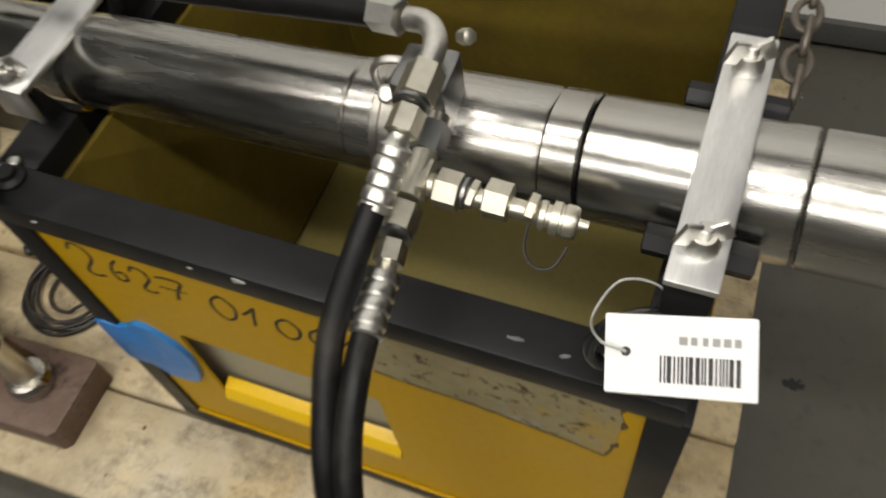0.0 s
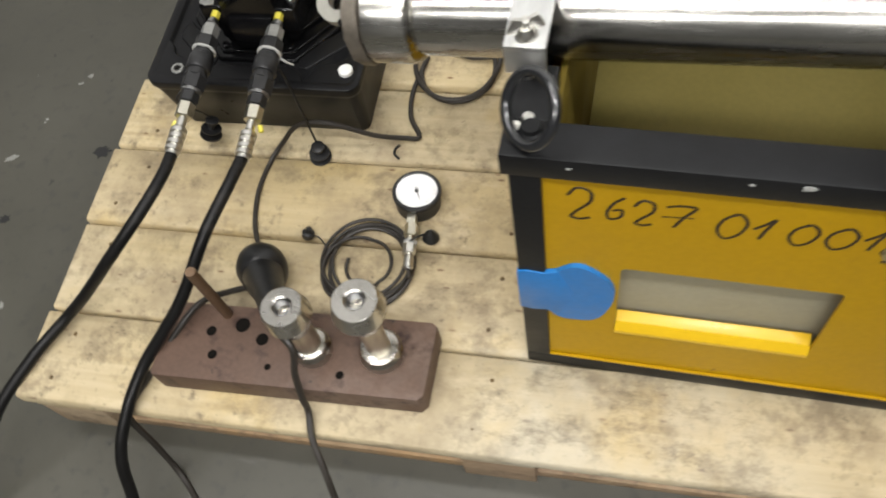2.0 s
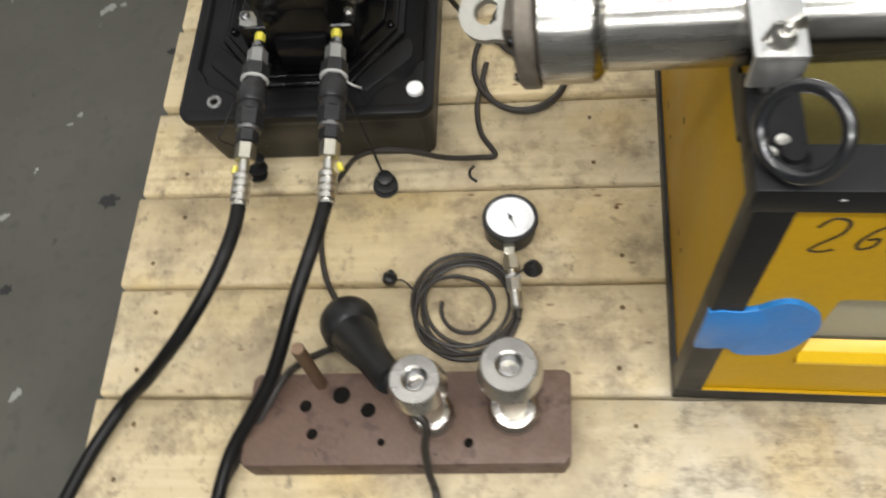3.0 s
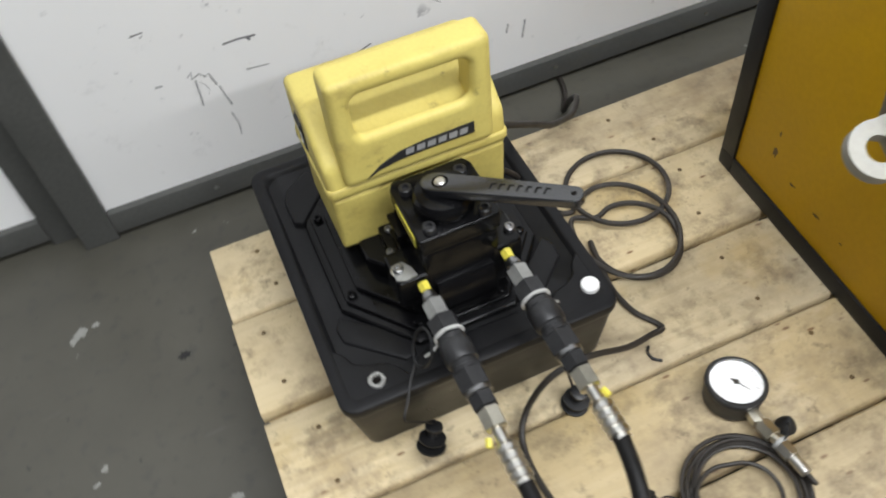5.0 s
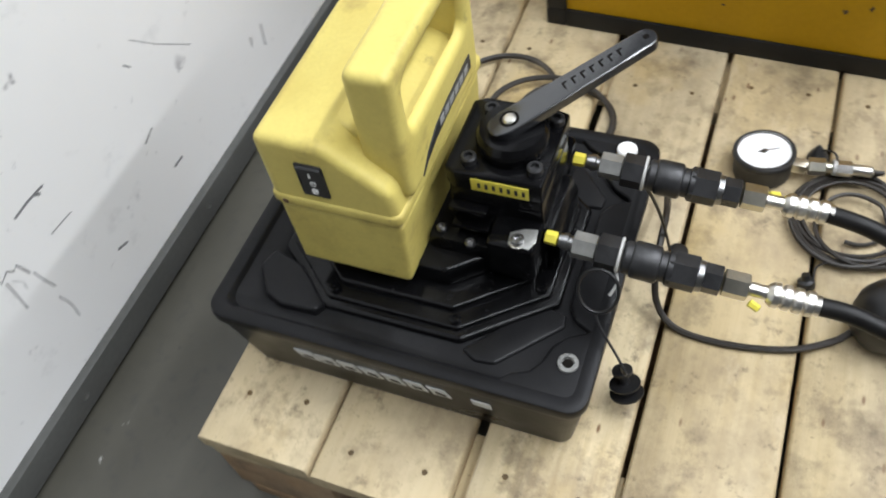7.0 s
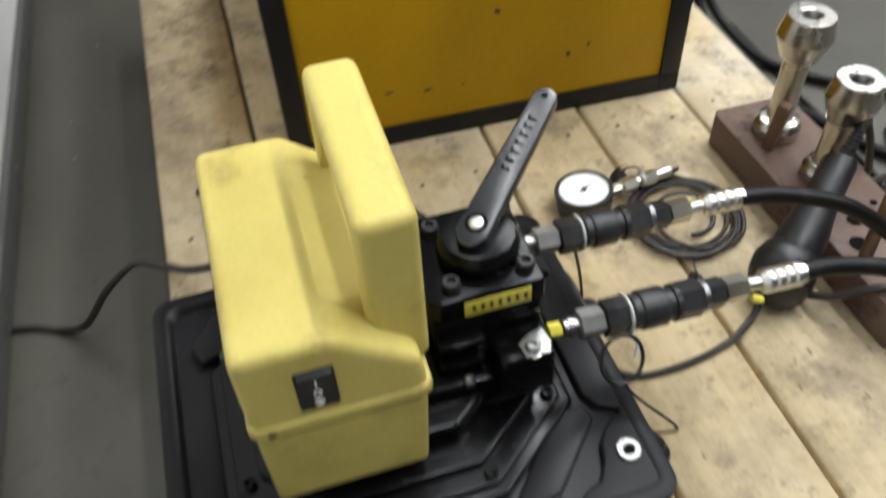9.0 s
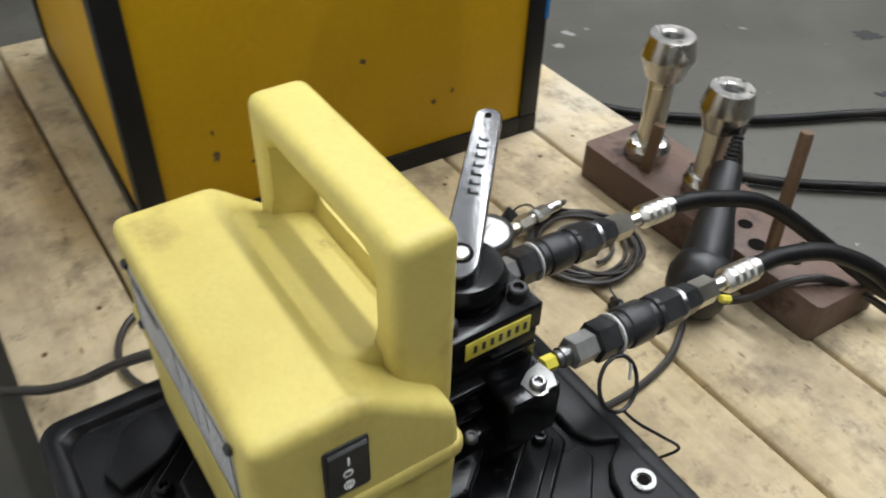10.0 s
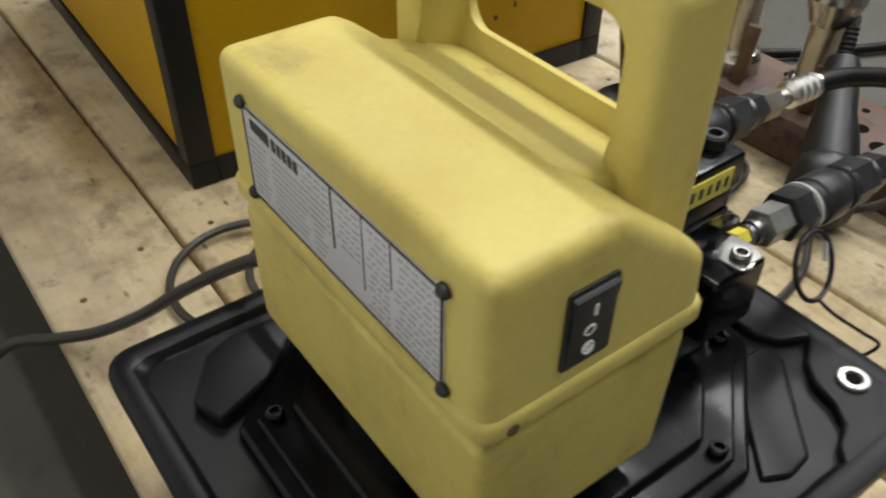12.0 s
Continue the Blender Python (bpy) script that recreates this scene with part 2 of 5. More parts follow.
M_TUBE = steel("worn_cylinder_steel", (0.50, 0.488, 0.455), 0.25, 0.07, 90, (0.6, 6, 6), (((0.44, 0.42, 0.37), 9, 0.56, 0.84), ((0.26, 0.24, 0.19), 30, 0.66, 0.86)))
M_TUBE_DULL = steel("dull_cylinder_steel", (0.46, 0.44, 0.40), 0.28, 0.1, 160, None, (((0.2, 0.19, 0.17), 26, 0.55, 0.85),))
M_ALU = steel("brushed_aluminium", (0.78, 0.78, 0.77), 0.42, 0.08, 120, (8, 1, 1))
M_ZINC = steel("zinc_fitting", (0.66, 0.63, 0.53), 0.34, 0.1)
M_STEEL_DARK = steel("grey_hex_steel", (0.30, 0.30, 0.30), 0.34)
M_COUPLER = surface("blackened_coupler_steel", (0.026, 0.026, 0.027), 0.36, 0.35, 0.3, 30, 250, 0.2, (((0.12, 0.12, 0.12), 60, 0.66, 0.76),))
M_HOSE = surface("black_rubber_hose", (0.0075, 0.0072, 0.0070), 0.42, 0, 0.25, 20, 260, 0.2, (((0.05, 0.044, 0.038), 9, 0.56, 0.85),), 0, None, 0, 0.12, 0.2)
M_CABLE = surface("black_cable_sheath", (0.024, 0.020, 0.016), 0.5, 0, 0.2, 30, 200, 0.1, (((0.10, 0.085, 0.07), 20, 0.6, 0.85),))
M_RUBBER = surface("matt_black_rubber", (0.010, 0.010, 0.0105), 0.45, 0, 0.2, 20, 200, 0.25, (((0.08, 0.08, 0.08), 16, 0.6, 0.85),))
M_RUST = surface("brown_rusted_steel", (0.110, 0.066, 0.046), 0.6, 0.15, 0.22, 16, 190, 0.4,
                 (((0.185, 0.135, 0.108), 6, 0.48, 0.72), ((0.05, 0.028, 0.022), 26, 0.54, 0.66), ((0.025, 0.018, 0.016), 48, 0.64, 0.70)))
M_PEG = surface("rusty_bar_steel", (0.15, 0.092, 0.052), 0.5, 0.4, 0.25, 30, 200, 0.3)
M_BLUE = surface("blue_tape_plastic", (0.018, 0.185, 0.52), 0.4, 0, 0.1, 30, 150, 0.2)
M_WHITE = surface("white_card", (0.80, 0.80, 0.78), 0.5, 0, 0.03, 20, 200, 0.03)
M_DIAL = surface("white_dial", (0.60, 0.60, 0.59), 0.35, 0, 0.03, 30, 200, 0.0)
M_INK = surface("black_ink", (0.02, 0.02, 0.02), 0.5, 0, 0.1, 30, 200, 0.0)
M_MARKER = surface("brown_black_marker", (0.026, 0.014, 0.006), 0.5, 0, 0.2, 60, 200, 0.0)
M_GREYINK = surface("grey_print", (0.30, 0.30, 0.29), 0.5, 0, 0.1, 30, 200, 0.0)
M_PRINT = surface("faint_grey_print", (0.25, 0.25, 0.25), 0.5, 0, 0.1, 30, 200, 0.0)
M_MARK = surface("pale_moulded_print", (0.62, 0.64, 0.64), 0.5, 0, 0.1, 30, 200, 0.0)
M_PLATE = surface("silver_grey_type_plate", (0.54, 0.54, 0.54), 0.4, 0.0, 0.06, 20, 200, 0.05)
M_RESIDUE = surface("torn_sticker_residue", (0.29, 0.245, 0.13), 0.7, 0, 0.2, 14, 90, 0.3,
                    (((0.40, 0.25, 0.03), 13, 0.50, 0.66), ((0.34, 0.31, 0.24), 24, 0.58, 0.70), ((0.07, 0.042, 0.016), 55, 0.55, 0.63)))
M_YELLOWCAP = surface("yellow_plug_plastic", (0.64, 0.56, 0.07), 0.4, 0, 0.08, 60, 200, 0.1)
M_TIE = surface("white_nylon_tie", (0.42, 0.42, 0.40), 0.4, 0, 0.05, 60, 200, 0.05)
M_HOLE = surface("dark_bore", (0.008, 0.007, 0.006), 0.95, 0, 0.2, 60, 200, 0.0, (), 0, None, 0, 0.03, 0.05)
M_DISC = surface("dull_brown_end_steel", (0.15, 0.13, 0.105), 0.5, 0.5, 0.3, 40, 200, 0.3, (((0.30, 0.28, 0.24), 60, 0.62, 0.75),))
M_LUG = surface("matt_grey_lug_steel", (0.30, 0.29, 0.255), 0.5, 0.35, 0.12, 30, 200, 0.1, (((0.16, 0.13, 0.08), 40, 0.66, 0.8),))
M_SCUFF = surface("grey_rubber_scuff", (0.16, 0.16, 0.165), 0.7, 0, 0.4, 90, 300, 0.0)
M_NUT = surface("grey_nut_steel", (0.30, 0.30, 0.285), 0.36, 0.6, 0.15, 30, 200, 0.1)
M_WORN = surface("bare_worn_edge", (0.17, 0.17, 0.175), 0.45, 0.3, 0.4, 60, 300, 0.1)
M_SPLASH = surface("white_paint_splash", (0.23, 0.23, 0.21), 0.6, 0, 0.15, 40, 200, 0.1)
M_SCUM = surface("brown_glue_edge", (0.10, 0.062, 0.02), 0.7, 0, 0.4, 40, 160, 0.3)
M_LAMP = surface("lamp_housing_white", (0.6, 0.6, 0.6), 0.5)


# ---- building blocks ----
def link(bm, name, material, smooth=35):
    mesh = bpy.data.meshes.new(name)
    bmesh.ops.recalc_face_normals(bm, faces=bm.faces)
    bm.to_mesh(mesh)
    bm.free()
    mesh.materials.append(material)
    if smooth:
        mesh.polygons.foreach_set("use_smooth", [True] * len(mesh.polygons))
        mesh.set_sharp_from_angle(angle=radians(smooth))
    return mesh


ORIGIN = {}


def thing(name, base, label, category, group="", kind=""):
    ob = new(name)
    ob.empty_display_size = 0.02
    ob.location = base
    ORIGIN[ob] = Vector(base)
    return tagged(ob, label, category, group, kind)


def even_shading(ob):
    """Keeps large flat faces flat between their rounded edges."""
    even = ob.modifiers.new("even_shading", "WEIGHTED_NORMAL")
    even.keep_sharp, even.weight = True, 80
    return ob


def part(name, bm, material, parent, label="", smooth=35):
    """One mesh, given in world metres, under a thing or a part."""
    base = ORIGIN[parent]
    bmesh.ops.translate(bm, verts=bm.verts, vec=-base)
    ob = new(name, link(bm, name, material, smooth))
    ob.parent = parent
    ORIGIN[ob] = base
    return tagged(ob, label)


def single(name, bm, material, base, label, category, group="", kind="", smooth=35):
    """A thing of one mesh."""
    bmesh.ops.translate(bm, verts=bm.verts, vec=-Vector(base))
    ob = new(name, link(bm, name, material, smooth))
    ob.location = base
    ORIGIN[ob] = Vector(base)
    return tagged(ob, label, category, group, kind)


def soften(bm, width, segments=2, limit=25):
    if width <= 0:
        return bm
    bm.normal_update()
    edges = [e for e in bm.edges if len(e.link_faces) == 2 and e.calc_face_angle(0) > radians(limit)]
    bmesh.ops.bevel(bm, geom=edges, offset=width, segments=segments, profile=0.6, affect="EDGES", clamp_overlap=True)
    return bm


def box(x0, x1, y0, y1, z0, z1, bev=0.001, seg=2):
    bm = bmesh.new()
    bmesh.ops.create_cube(bm, size=1, matrix=Matrix.LocRotScale(((x0 + x1) / 2, (y0 + y1) / 2, (z0 + z1) / 2), None, (x1 - x0, y1 - y0, z1 - z0)))
    return soften(bm, bev, seg)


def turned(bm, m):
    bmesh.ops.transform(bm, matrix=m, verts=bm.verts)
    return bm


def joined(*pieces):
    out = bmesh.new()
    for bm in pieces:
        scratch = bpy.data.meshes.new("scratch")
        bm.to_mesh(scratch)
        bm.free()
        out.from_mesh(scratch)
        bpy.data.meshes.remove(scratch)
    return out


def prism(outline, plane, lo, hi, bev=0.0, seg=2):
    """A flat outline pushed out along the axis that its plane leaves: 'yz' along x, 'xz' along y, 'xy' along z."""
    bm = bmesh.new()

    def at(a, b, c):
        return {"yz": (c, a, b), "xz": (a, c, b), "xy": (a, b, c)}[plane]

    v0 = [bm.verts.new(at(a, b, lo)) for a, b in outline]
    v1 = [bm.verts.new(at(a, b, hi)) for a, b in outline]
    bm.faces.new(v0)
    bm.faces.new(v1[::-1])
    n = len(outline)
    for i in range(n):
        bm.faces.new((v0[i], v0[(i + 1) % n], v1[(i + 1) % n], v1[i]))
    bmesh.ops.recalc_face_normals(bm, faces=bm.faces)
    return soften(bm, bev, seg)


def rrect(x0, x1, y0, y1, r, n=5):
    out = []
    for cx, cy, a0 in ((x1 - r, y1 - r, 0), (x0 + r, y1 - r, 90), (x0 + r, y0 + r, 180), (x1 - r, y0 + r, 270)):
        for i in range(n + 1):
            a = radians(a0 + 90 * i / n)
            out.append((cx + r * math.cos(a), cy + r * math.sin(a)))
    return out


def loft(loops, close_first=True, close_last=True):
    """Skins a row of equally long closed loops of points."""
    bm = bmesh.new()
    rows = [[bm.verts.new(p) for p in loop] for loop in loops]
    n = len(rows[0])
    for a, b in zip(rows, rows[1:]):
        for i in range(n):
            bm.faces.new((a[i], a[(i + 1) % n], b[(i + 1) % n], b[i]))
    if close_first:
        bm.faces.new(rows[0][::-1])
    if close_last:
        bm.faces.new(rows[-1])
    return bm


def axes(direction):
    d = Vector(direction).normalized()
    s = d.orthogonal().normalized()
    return d, s, d.cross(s)


def lathe(start, direction, profile, seg=28, spin=0.0):
    """A turned part: profile rows are (distance along the axis, radius)."""
    d, u, v = axes(direction)
    o = Vector(start)
    loops = []
    for h, r in profile:
        loops.append([o + d * h + (u * math.cos(2 * math.pi * i / seg + spin) + v * math.sin(2 * math.pi * i / seg + spin)) * max(r, 1e-5) for i in range(seg)])
    return loft(loops)


def rod(p, q, r, bev=0.0006, seg=20):
    span = (Vector(q) - Vector(p)).length
    b = min(bev, r * 0.4, span * 0.4)
    return lathe(p, Vector(q) - Vector(p), [(0, r - b), (b, r), (span - b, r), (span, r - b)], seg)


def hexagon(p, q, across, bev=0.0008):
    """A hexagonal nut between two points; across its flats."""
    r = across / math.sqrt(3)
    span = (Vector(q) - Vector(p)).length
    b = min(bev, span * 0.3)
    return lathe(p, Vector(q) - Vector(p), [(0, r - b * 2), (b, r), (span - b, r), (span, r - b * 2)], 6)


def smooth_line(points, steps=8):
    pts = [Vector(p) for p in points]
    ends = [pts[0] * 2 - pts[1], *pts, pts[-1] * 2 - pts[-2]]
    out = []
    for i in range(1, len(ends) - 2):
        p0, p1, p2, p3 = ends[i - 1:i + 3]
        for k in range(steps):
            t = k / steps
            out.append(0.5 * (2 * p1 + (p2 - p0) * t + (2 * p0 - 5 * p1 + 4 * p2 - p3) * t * t + (3 * p1 - p0 - 3 * p2 + p3) * t ** 3))
    return out + [pts[-1]]


def pipe(points, r, steps=8, seg=12, closed=False):
    """A round section swept along a smooth line through the points."""
    line = smooth_line(points, steps) if steps else [Vector(p) for p in points]
    n = len(line)
    loops, side = [], None
    for i, p in enumerate(line):
        d = (line[(i + 1) % n] - line[i - 1]) if closed else (line[min(i + 1, n - 1)] - line[max(i - 1, 0)])
        d.normalize()
        side = d.orthogonal() if side is None else side - d * side.dot(d)
        side.normalize()
        up = d.cross(side)
        loops.append([p + (side * math.cos(2 * math.pi * k / seg) + up * math.sin(2 * math.pi * k / seg)) * r for k in range(seg)])
    if closed:
        loops.append(loops[0])
        bm = loft(loops, False, False)
        bmesh.ops.remove_doubles(bm, verts=bm.verts, dist=1e-6)
        return bm
    return loft(loops)


def torus(centre, normal, big, small, seg=40, sides=12):
    d, u, v = axes(normal)
    c = Vector(centre)
    return pipe([c + (u * math.cos(2 * math.pi * i / seg) + v * math.sin(2 * math.pi * i / seg)) * big for i in range(seg)], small, 0, sides, True)


def cap_screw(centre, direction, r, height, material, parent, label="", name="screw"):
    """A socket head screw: a turned head with a hexagonal hole."""
    d = Vector(direction).normalized()
    head = lathe(centre, d, [(0, r), (height - 0.0012, r), (height, r - 0.0012), (height, r * 0.55), (height - r * 0.55, r * 0.5), (height - r * 0.6, 0)], 18)
    return part(name, head, material, parent, label)


def framed_panel(x0, x1, z0, z1, hx0, hx1, hz0, hz1, y0, y1, r=0.006):
    """A sheet in the xz plane with one rounded hole."""
    n = 5
    hole = rrect(hx0, hx1, hz0, hz1, r, n)
    outer = []
    for i, (a, b) in enumerate(hole):
        corner = i // (n + 1)
        px, pz = ((x1, z1), (x0, z1), (x0, z0), (x1, z0))[corner]
        outer.append((px, pz))
    bm = bmesh.new()
    rows = []
    for y in (y0, y1):
        rows.append(([bm.verts.new((a, y, b)) for a, b in ((x1, z1), (x0, z1), (x0, z0), (x1, z0))], [bm.verts.new((a, y, b)) for a, b in hole]))
    for corners, inner in rows:
        m = len(inner)
        for i in range(m):
            j = (i + 1) % m
            ca, cb = corners[i // (n + 1)], corners[j // (n + 1)]
            bm.faces.new((ca, inner[i], inner[j]) if ca is cb else (ca, inner[i], inner[j], cb))
    for k in (0, 1):
        a, b = rows[0][k], rows[1][k]
        for i in range(len(a)):
            bm.faces.new((a[i], a[(i + 1) % len(a)], b[(i + 1) % len(a)], b[i]))
    bmesh.ops.recalc_face_normals(bm, faces=bm.faces)
    return bm


# ---- the hall ----
def structure(name, bm, material, label, category):
    return single(name, bm, material, (0, 0, 0), label, category, kind="structure")


structure("floor", box(-4.0, 5.5, -5.0, 4.0, -0.12, 0.0, 0), M_FLOOR, "grey painted concrete workshop floor with scuffs and paint spots", "floor")
splats = random.Random(8)


def splat(cx, cy, size, material, label, stretch=1.0, turn=0.0):
    """A thin ragged spot of dried paint or dirt on the floor."""
    outline = []
    for k in range(22):
        a = 2 * math.pi * k / 22
        r = size * (0.75 + 0.75 * noise.noise((3 * math.cos(a) + cx * 9, 3 * math.sin(a), cy * 7)) + 0.5 * splats.random())
        u, v = r * stretch * math.cos(a), r * math.sin(a)
        outline.append((cx + u * math.cos(turn) - v * math.sin(turn), cy + u * math.sin(turn) + v * math.cos(turn)))
    part("floor_spot", prism(outline, "xy", -0.0005, 0.0006), material, floor_ob, label)


floor_ob = bpy.data.objects["floor"]
for cx, cy, size, stretch, turn in ((-0.222, 0.863, 0.012, 1.9, 0.7), (-0.196, 0.872, 0.006, 1.4, 0.2), (-0.219, 0.638, 0.006, 1.2, 1.0), (-0.232, 0.62, 0.004, 1.8, 0.3), (-0.07, 0.528, 0.008, 1.5, 0.0), (1.118, -0.558, 0.011, 1.6, 0.4), (1.031, -0.252, 0.012, 1.2, 1.2),
                                    (1.062, -0.301, 0.010, 2.0, 0.1), (1.06, -0.345, 0.006, 1.2, 2.0), (0.90, -0.62, 0.007, 1.3, 0.5), (-0.30, 0.45, 0.007, 2.0, 0.5), (-0.33, 0.41, 0.005, 1.3, 2.2), (-0.20, 0.17, 0.008, 1.8, 1.1), (1.36, 0.05, 0.006, 1.4, 0.2), (1.45, 0.30, 0.005, 1.1, 0.8), (0.35, 0.93, 0.006, 1.7, 0.4)):
    splat(cx, cy, 0.7 * size, M_SPLASH, "dried pale paint splash", stretch, turn)
for cx, cy, size, stretch, turn in ((-0.133, 0.475, 0.010, 1.5, 0.6), (-0.087, 0.762, 0.007, 1.2, 0.0), (0.749, -0.813, 0.018, 1.4, 0.9), (0.577, -0.642, 0.018, 1.6, 0.3), (-0.26, 0.33, 0.007, 1.3, 0.3), (0.30, -0.30, 0.009, 1.4, 0.8), (1.40, -0.10, 0.010, 1.3, 1.2), (1.33, 0.42, 0.008, 1.6, 0.1)):
    splat(cx, cy, size, M_GAP_SHADE_OIL, "dark oil spot", stretch, turn)
structure("ceiling", box(-4.2, 5.7, -5.2, 4.2, 3.4, 3.55, 0), M_CEIL, "plain grey hall ceiling", "ceiling")
structure("wall_west", box(-4.2, -4.0, -5.0, 4.0, -0.1, 3.4, 0), M_WALL, "plain grey hall wall", "wall")
structure("wall_east", box(5.5, 5.7, -5.0, 4.0, -0.1, 3.4, 0), M_WALL, "plain grey hall wall", "wall")
structure("wall_south", box(-4.2, 5.7, -5.2, -5.0, -0.1, 3.4, 0), M_WALL, "plain grey hall wall", "wall")
structure("wall_north", box(-4.2, 5.7, 4.0, 4.2, -0.1, 3.4, 0), M_WALL, "plain grey hall wall", "wall")


def ceiling_light():
    light = thing("ceiling_light", (0, 0, 3.4), "white strip luminaire under the hall ceiling", "lamp", "ceiling strip lights")
    part("housing", prism([(-0.11, 3.4), (-0.11, 3.3), (-0.06, 3.17), (0.06, 3.17), (0.11, 3.3), (0.11, 3.4)], "xz", -0.78, 0.78, 0.004), M_LAMP, light)
    for side in (-0.74, 0.74):
        part("tube_holder", box(-0.07, 0.07, side - 0.02, side + 0.02, 3.14, 3.17, 0.003), M_LAMP, light)
    return light


first_light = ceiling_light()
for i, (lx, ly, lw) in enumerate(LAMPS):
    if i:
        copy_thing(first_light, pose(lx, ly, 3.4, 0, 0, 90))
first_light.matrix_basis = pose(LAMPS[0][0], LAMPS[0][1], 3.4, 0, 0, 90)


def partition(x0, x1, y, top, label, w=0.054):
    """A white sheet in a dark grey metal frame that stands on the floor."""
    p = thing("partition_panel", ((x0 + x1) / 2, y, 0), label, "panel", "white workshop panels")
    d = 0.045
    part("sheet", box(x0 + w - 0.012, x1 - w + 0.012, y + 0.012, y + 0.030, 0.045, top - w + 0.01, 0.001), M_PANEL, p, "white sheet with black scuff marks")
    part("bottom_rail", box(x0 + w, x1 - w, y, y + d, 0.013, 0.056, 0.003), M_GREY, p)
    part("top_rail", box(x0 + w, x1 - w, y, y + d, top - w, top, 0.003), M_GREY, p)
    for a in (x0, x1 - w):
        part("stile", box(a, a + w, y, y + d, 0.0, top, 0.003), M_GREY, p)
    # added black strip fills the gap under the rail in place of shade
    part("seal_strip", box(x0 + w, x1 - w, y + 0.030, y + d - 0.002, 0.0, 0.0134, 0.001), M_GAP_SHADE_OIL, p, "black strip standing in for the shade under the rail")
    for k in range(6):
        sx = x0 + 0.22 + k * 0.30
        if sx < x1 - 0.1:
            part("screw", lathe((sx, y + 0.0005, 0.036), (0, -1, 0), [(0, 0.004), (0.001, 0.004), (0.0018, 0.0025), (0.0018, 0)], 12), M_STEEL_DARK, p)
    return p


near_panel = partition(-0.187, 1.62, 1.02, 2.7, "white panel in a dark grey steel frame behind the pallet")
# rubber scuffs and scratches on the white sheet: half width, then points along x and z
for half, *stroke in ((0.0011, (0.357, 0.306), (0.39, 0.272), (0.441, 0.228)), (0.0020, (0.116, 0.275), (0.138, 0.276), (0.163, 0.274)), (0.0013, (0.137, 0.223), (0.17, 0.220)),
                      (0.0015, (0.055, 0.240), (0.062, 0.247), (0.060, 0.236), (0.072, 0.241), (0.079, 0.233), (0.084, 0.237), (0.090, 0.214)), (0.0013, (0.093, 0.211), (0.096, 0.192), (0.101, 0.172)), (0.0012, (0.096, 0.158), (0.101, 0.136), (0.099, 0.112)), (0.0010, (0.070, 0.228), (0.078, 0.214), (0.076, 0.203)), (0.0014, (0.064, 0.232), (0.062, 0.186)), (0.0022, (0.189, 0.122), (0.206, 0.116)),
                      (0.0022, (0.324, 0.123), (0.343, 0.123)), (0.0016, (0.009, 0.241), (0.019, 0.240)), (0.0014, (0.332, 0.290), (0.340, 0.280)), (0.0017, (0.324, 0.197), (0.303, 0.189)), (0.0022, (0.149, 0.275), (0.155, 0.269)),
                      (0.0017, (0.006, 0.329), (0.023, 0.330), (0.018, 0.323)), (0.0018, (0.581, 0.146), (0.576, 0.112)), (0.0016, (0.551, 0.148), (0.548, 0.132))):
    part("scuff_mark", turned(pipe([(a, 0, b) for a, b in stroke], half, 0, 6), Matrix.Translation((0, 1.0322, 0)) @ Matrix.Diagonal((1, 0.25, 1, 1))), M_SCUFF, near_panel)
partition(-2.06, -0.189, 1.055, 2.7, "second white panel in a dark grey steel frame beside the first", 0.044)

# ---- the pallet ----
PT = 0.144
PX = 1.25
pallet = thing("pallet", (0.62, 0.4, 0), "stained pine pallet with six deck boards on the floor", "pallet")
JOINTS = [0.0, 0.125, 0.263, 0.394, 0.532, 0.676, 0.80]
GAPS = [0.0, 0.0025, 0.003, 0.003, 0.0065, 0.0025, 0.0]
for i in range(6):
    a, b = JOINTS[i] + GAPS[i], JOINTS[i + 1] - GAPS[i + 1]
    rnd = random.Random(i)
    sag, right = rnd.uniform(-0.0006, 0.0006), PX + rnd.uniform(-0.006, 0.004)
    left = rnd.uniform(-0.003, 0.003)
    bm = bmesh.new()
    nx = 26
    rows = []
    for k in range(nx + 1):
        x = left + (right - left) * k / nx
        wob = 0.0012 * noise.noise((x * 5, i * 3.1, 0))
        wob2 = 0.0012 * noise.noise((x * 5, i * 3.1 + 9, 0))
        z = PT + sag + 0.0008 * noise.noise((x * 3, i * 5.0, 4))
        rows.append([(x, a + wob, z - 0.022), (x, a + wob, z - 0.003), (x, a + wob + 0.003, z), (x, b + wob2 - 0.003, z), (x, b + wob2, z - 0.003), (x, b + wob2, z - 0.022)])
    part("deck_board", loft(rows), M_WOOD, pallet, "", 50)
    for xs in (0.05, 0.60, 1.19):
        for yy in (a + 0.03, b - 0.03):
            part("nail", lathe((xs + rnd.uniform(-0.02, 0.02), yy, PT + sag - 0.001), (0, 0, 1), [(0, 0.0030), (0.0012, 0.0030), (0.0014, 0)], 10), M_SCUM, pallet)
for xs in (0.0, 0.575, 1.15):
    part("cross_board", box(xs + 0.004, xs + 0.096, 0.004, 0.796, 0.100, 0.1215, 0.002), M_WOOD, pallet)
    for ys in (0.006, 0.335, 0.664):
        part("block", box(xs + 0.004, xs + 0.096, ys, ys + 0.13, 0.0225, 0.0995, 0.003), M_WOOD_OLD, pallet, "brown weathered pallet block")
for ys in (0.02, 0.35, 0.68):
    part("bottom_board", box(0.004, PX - 0.004, ys, ys + 0.1, 0.0, 0.022, 0.002), M_WOOD_OLD, pallet)


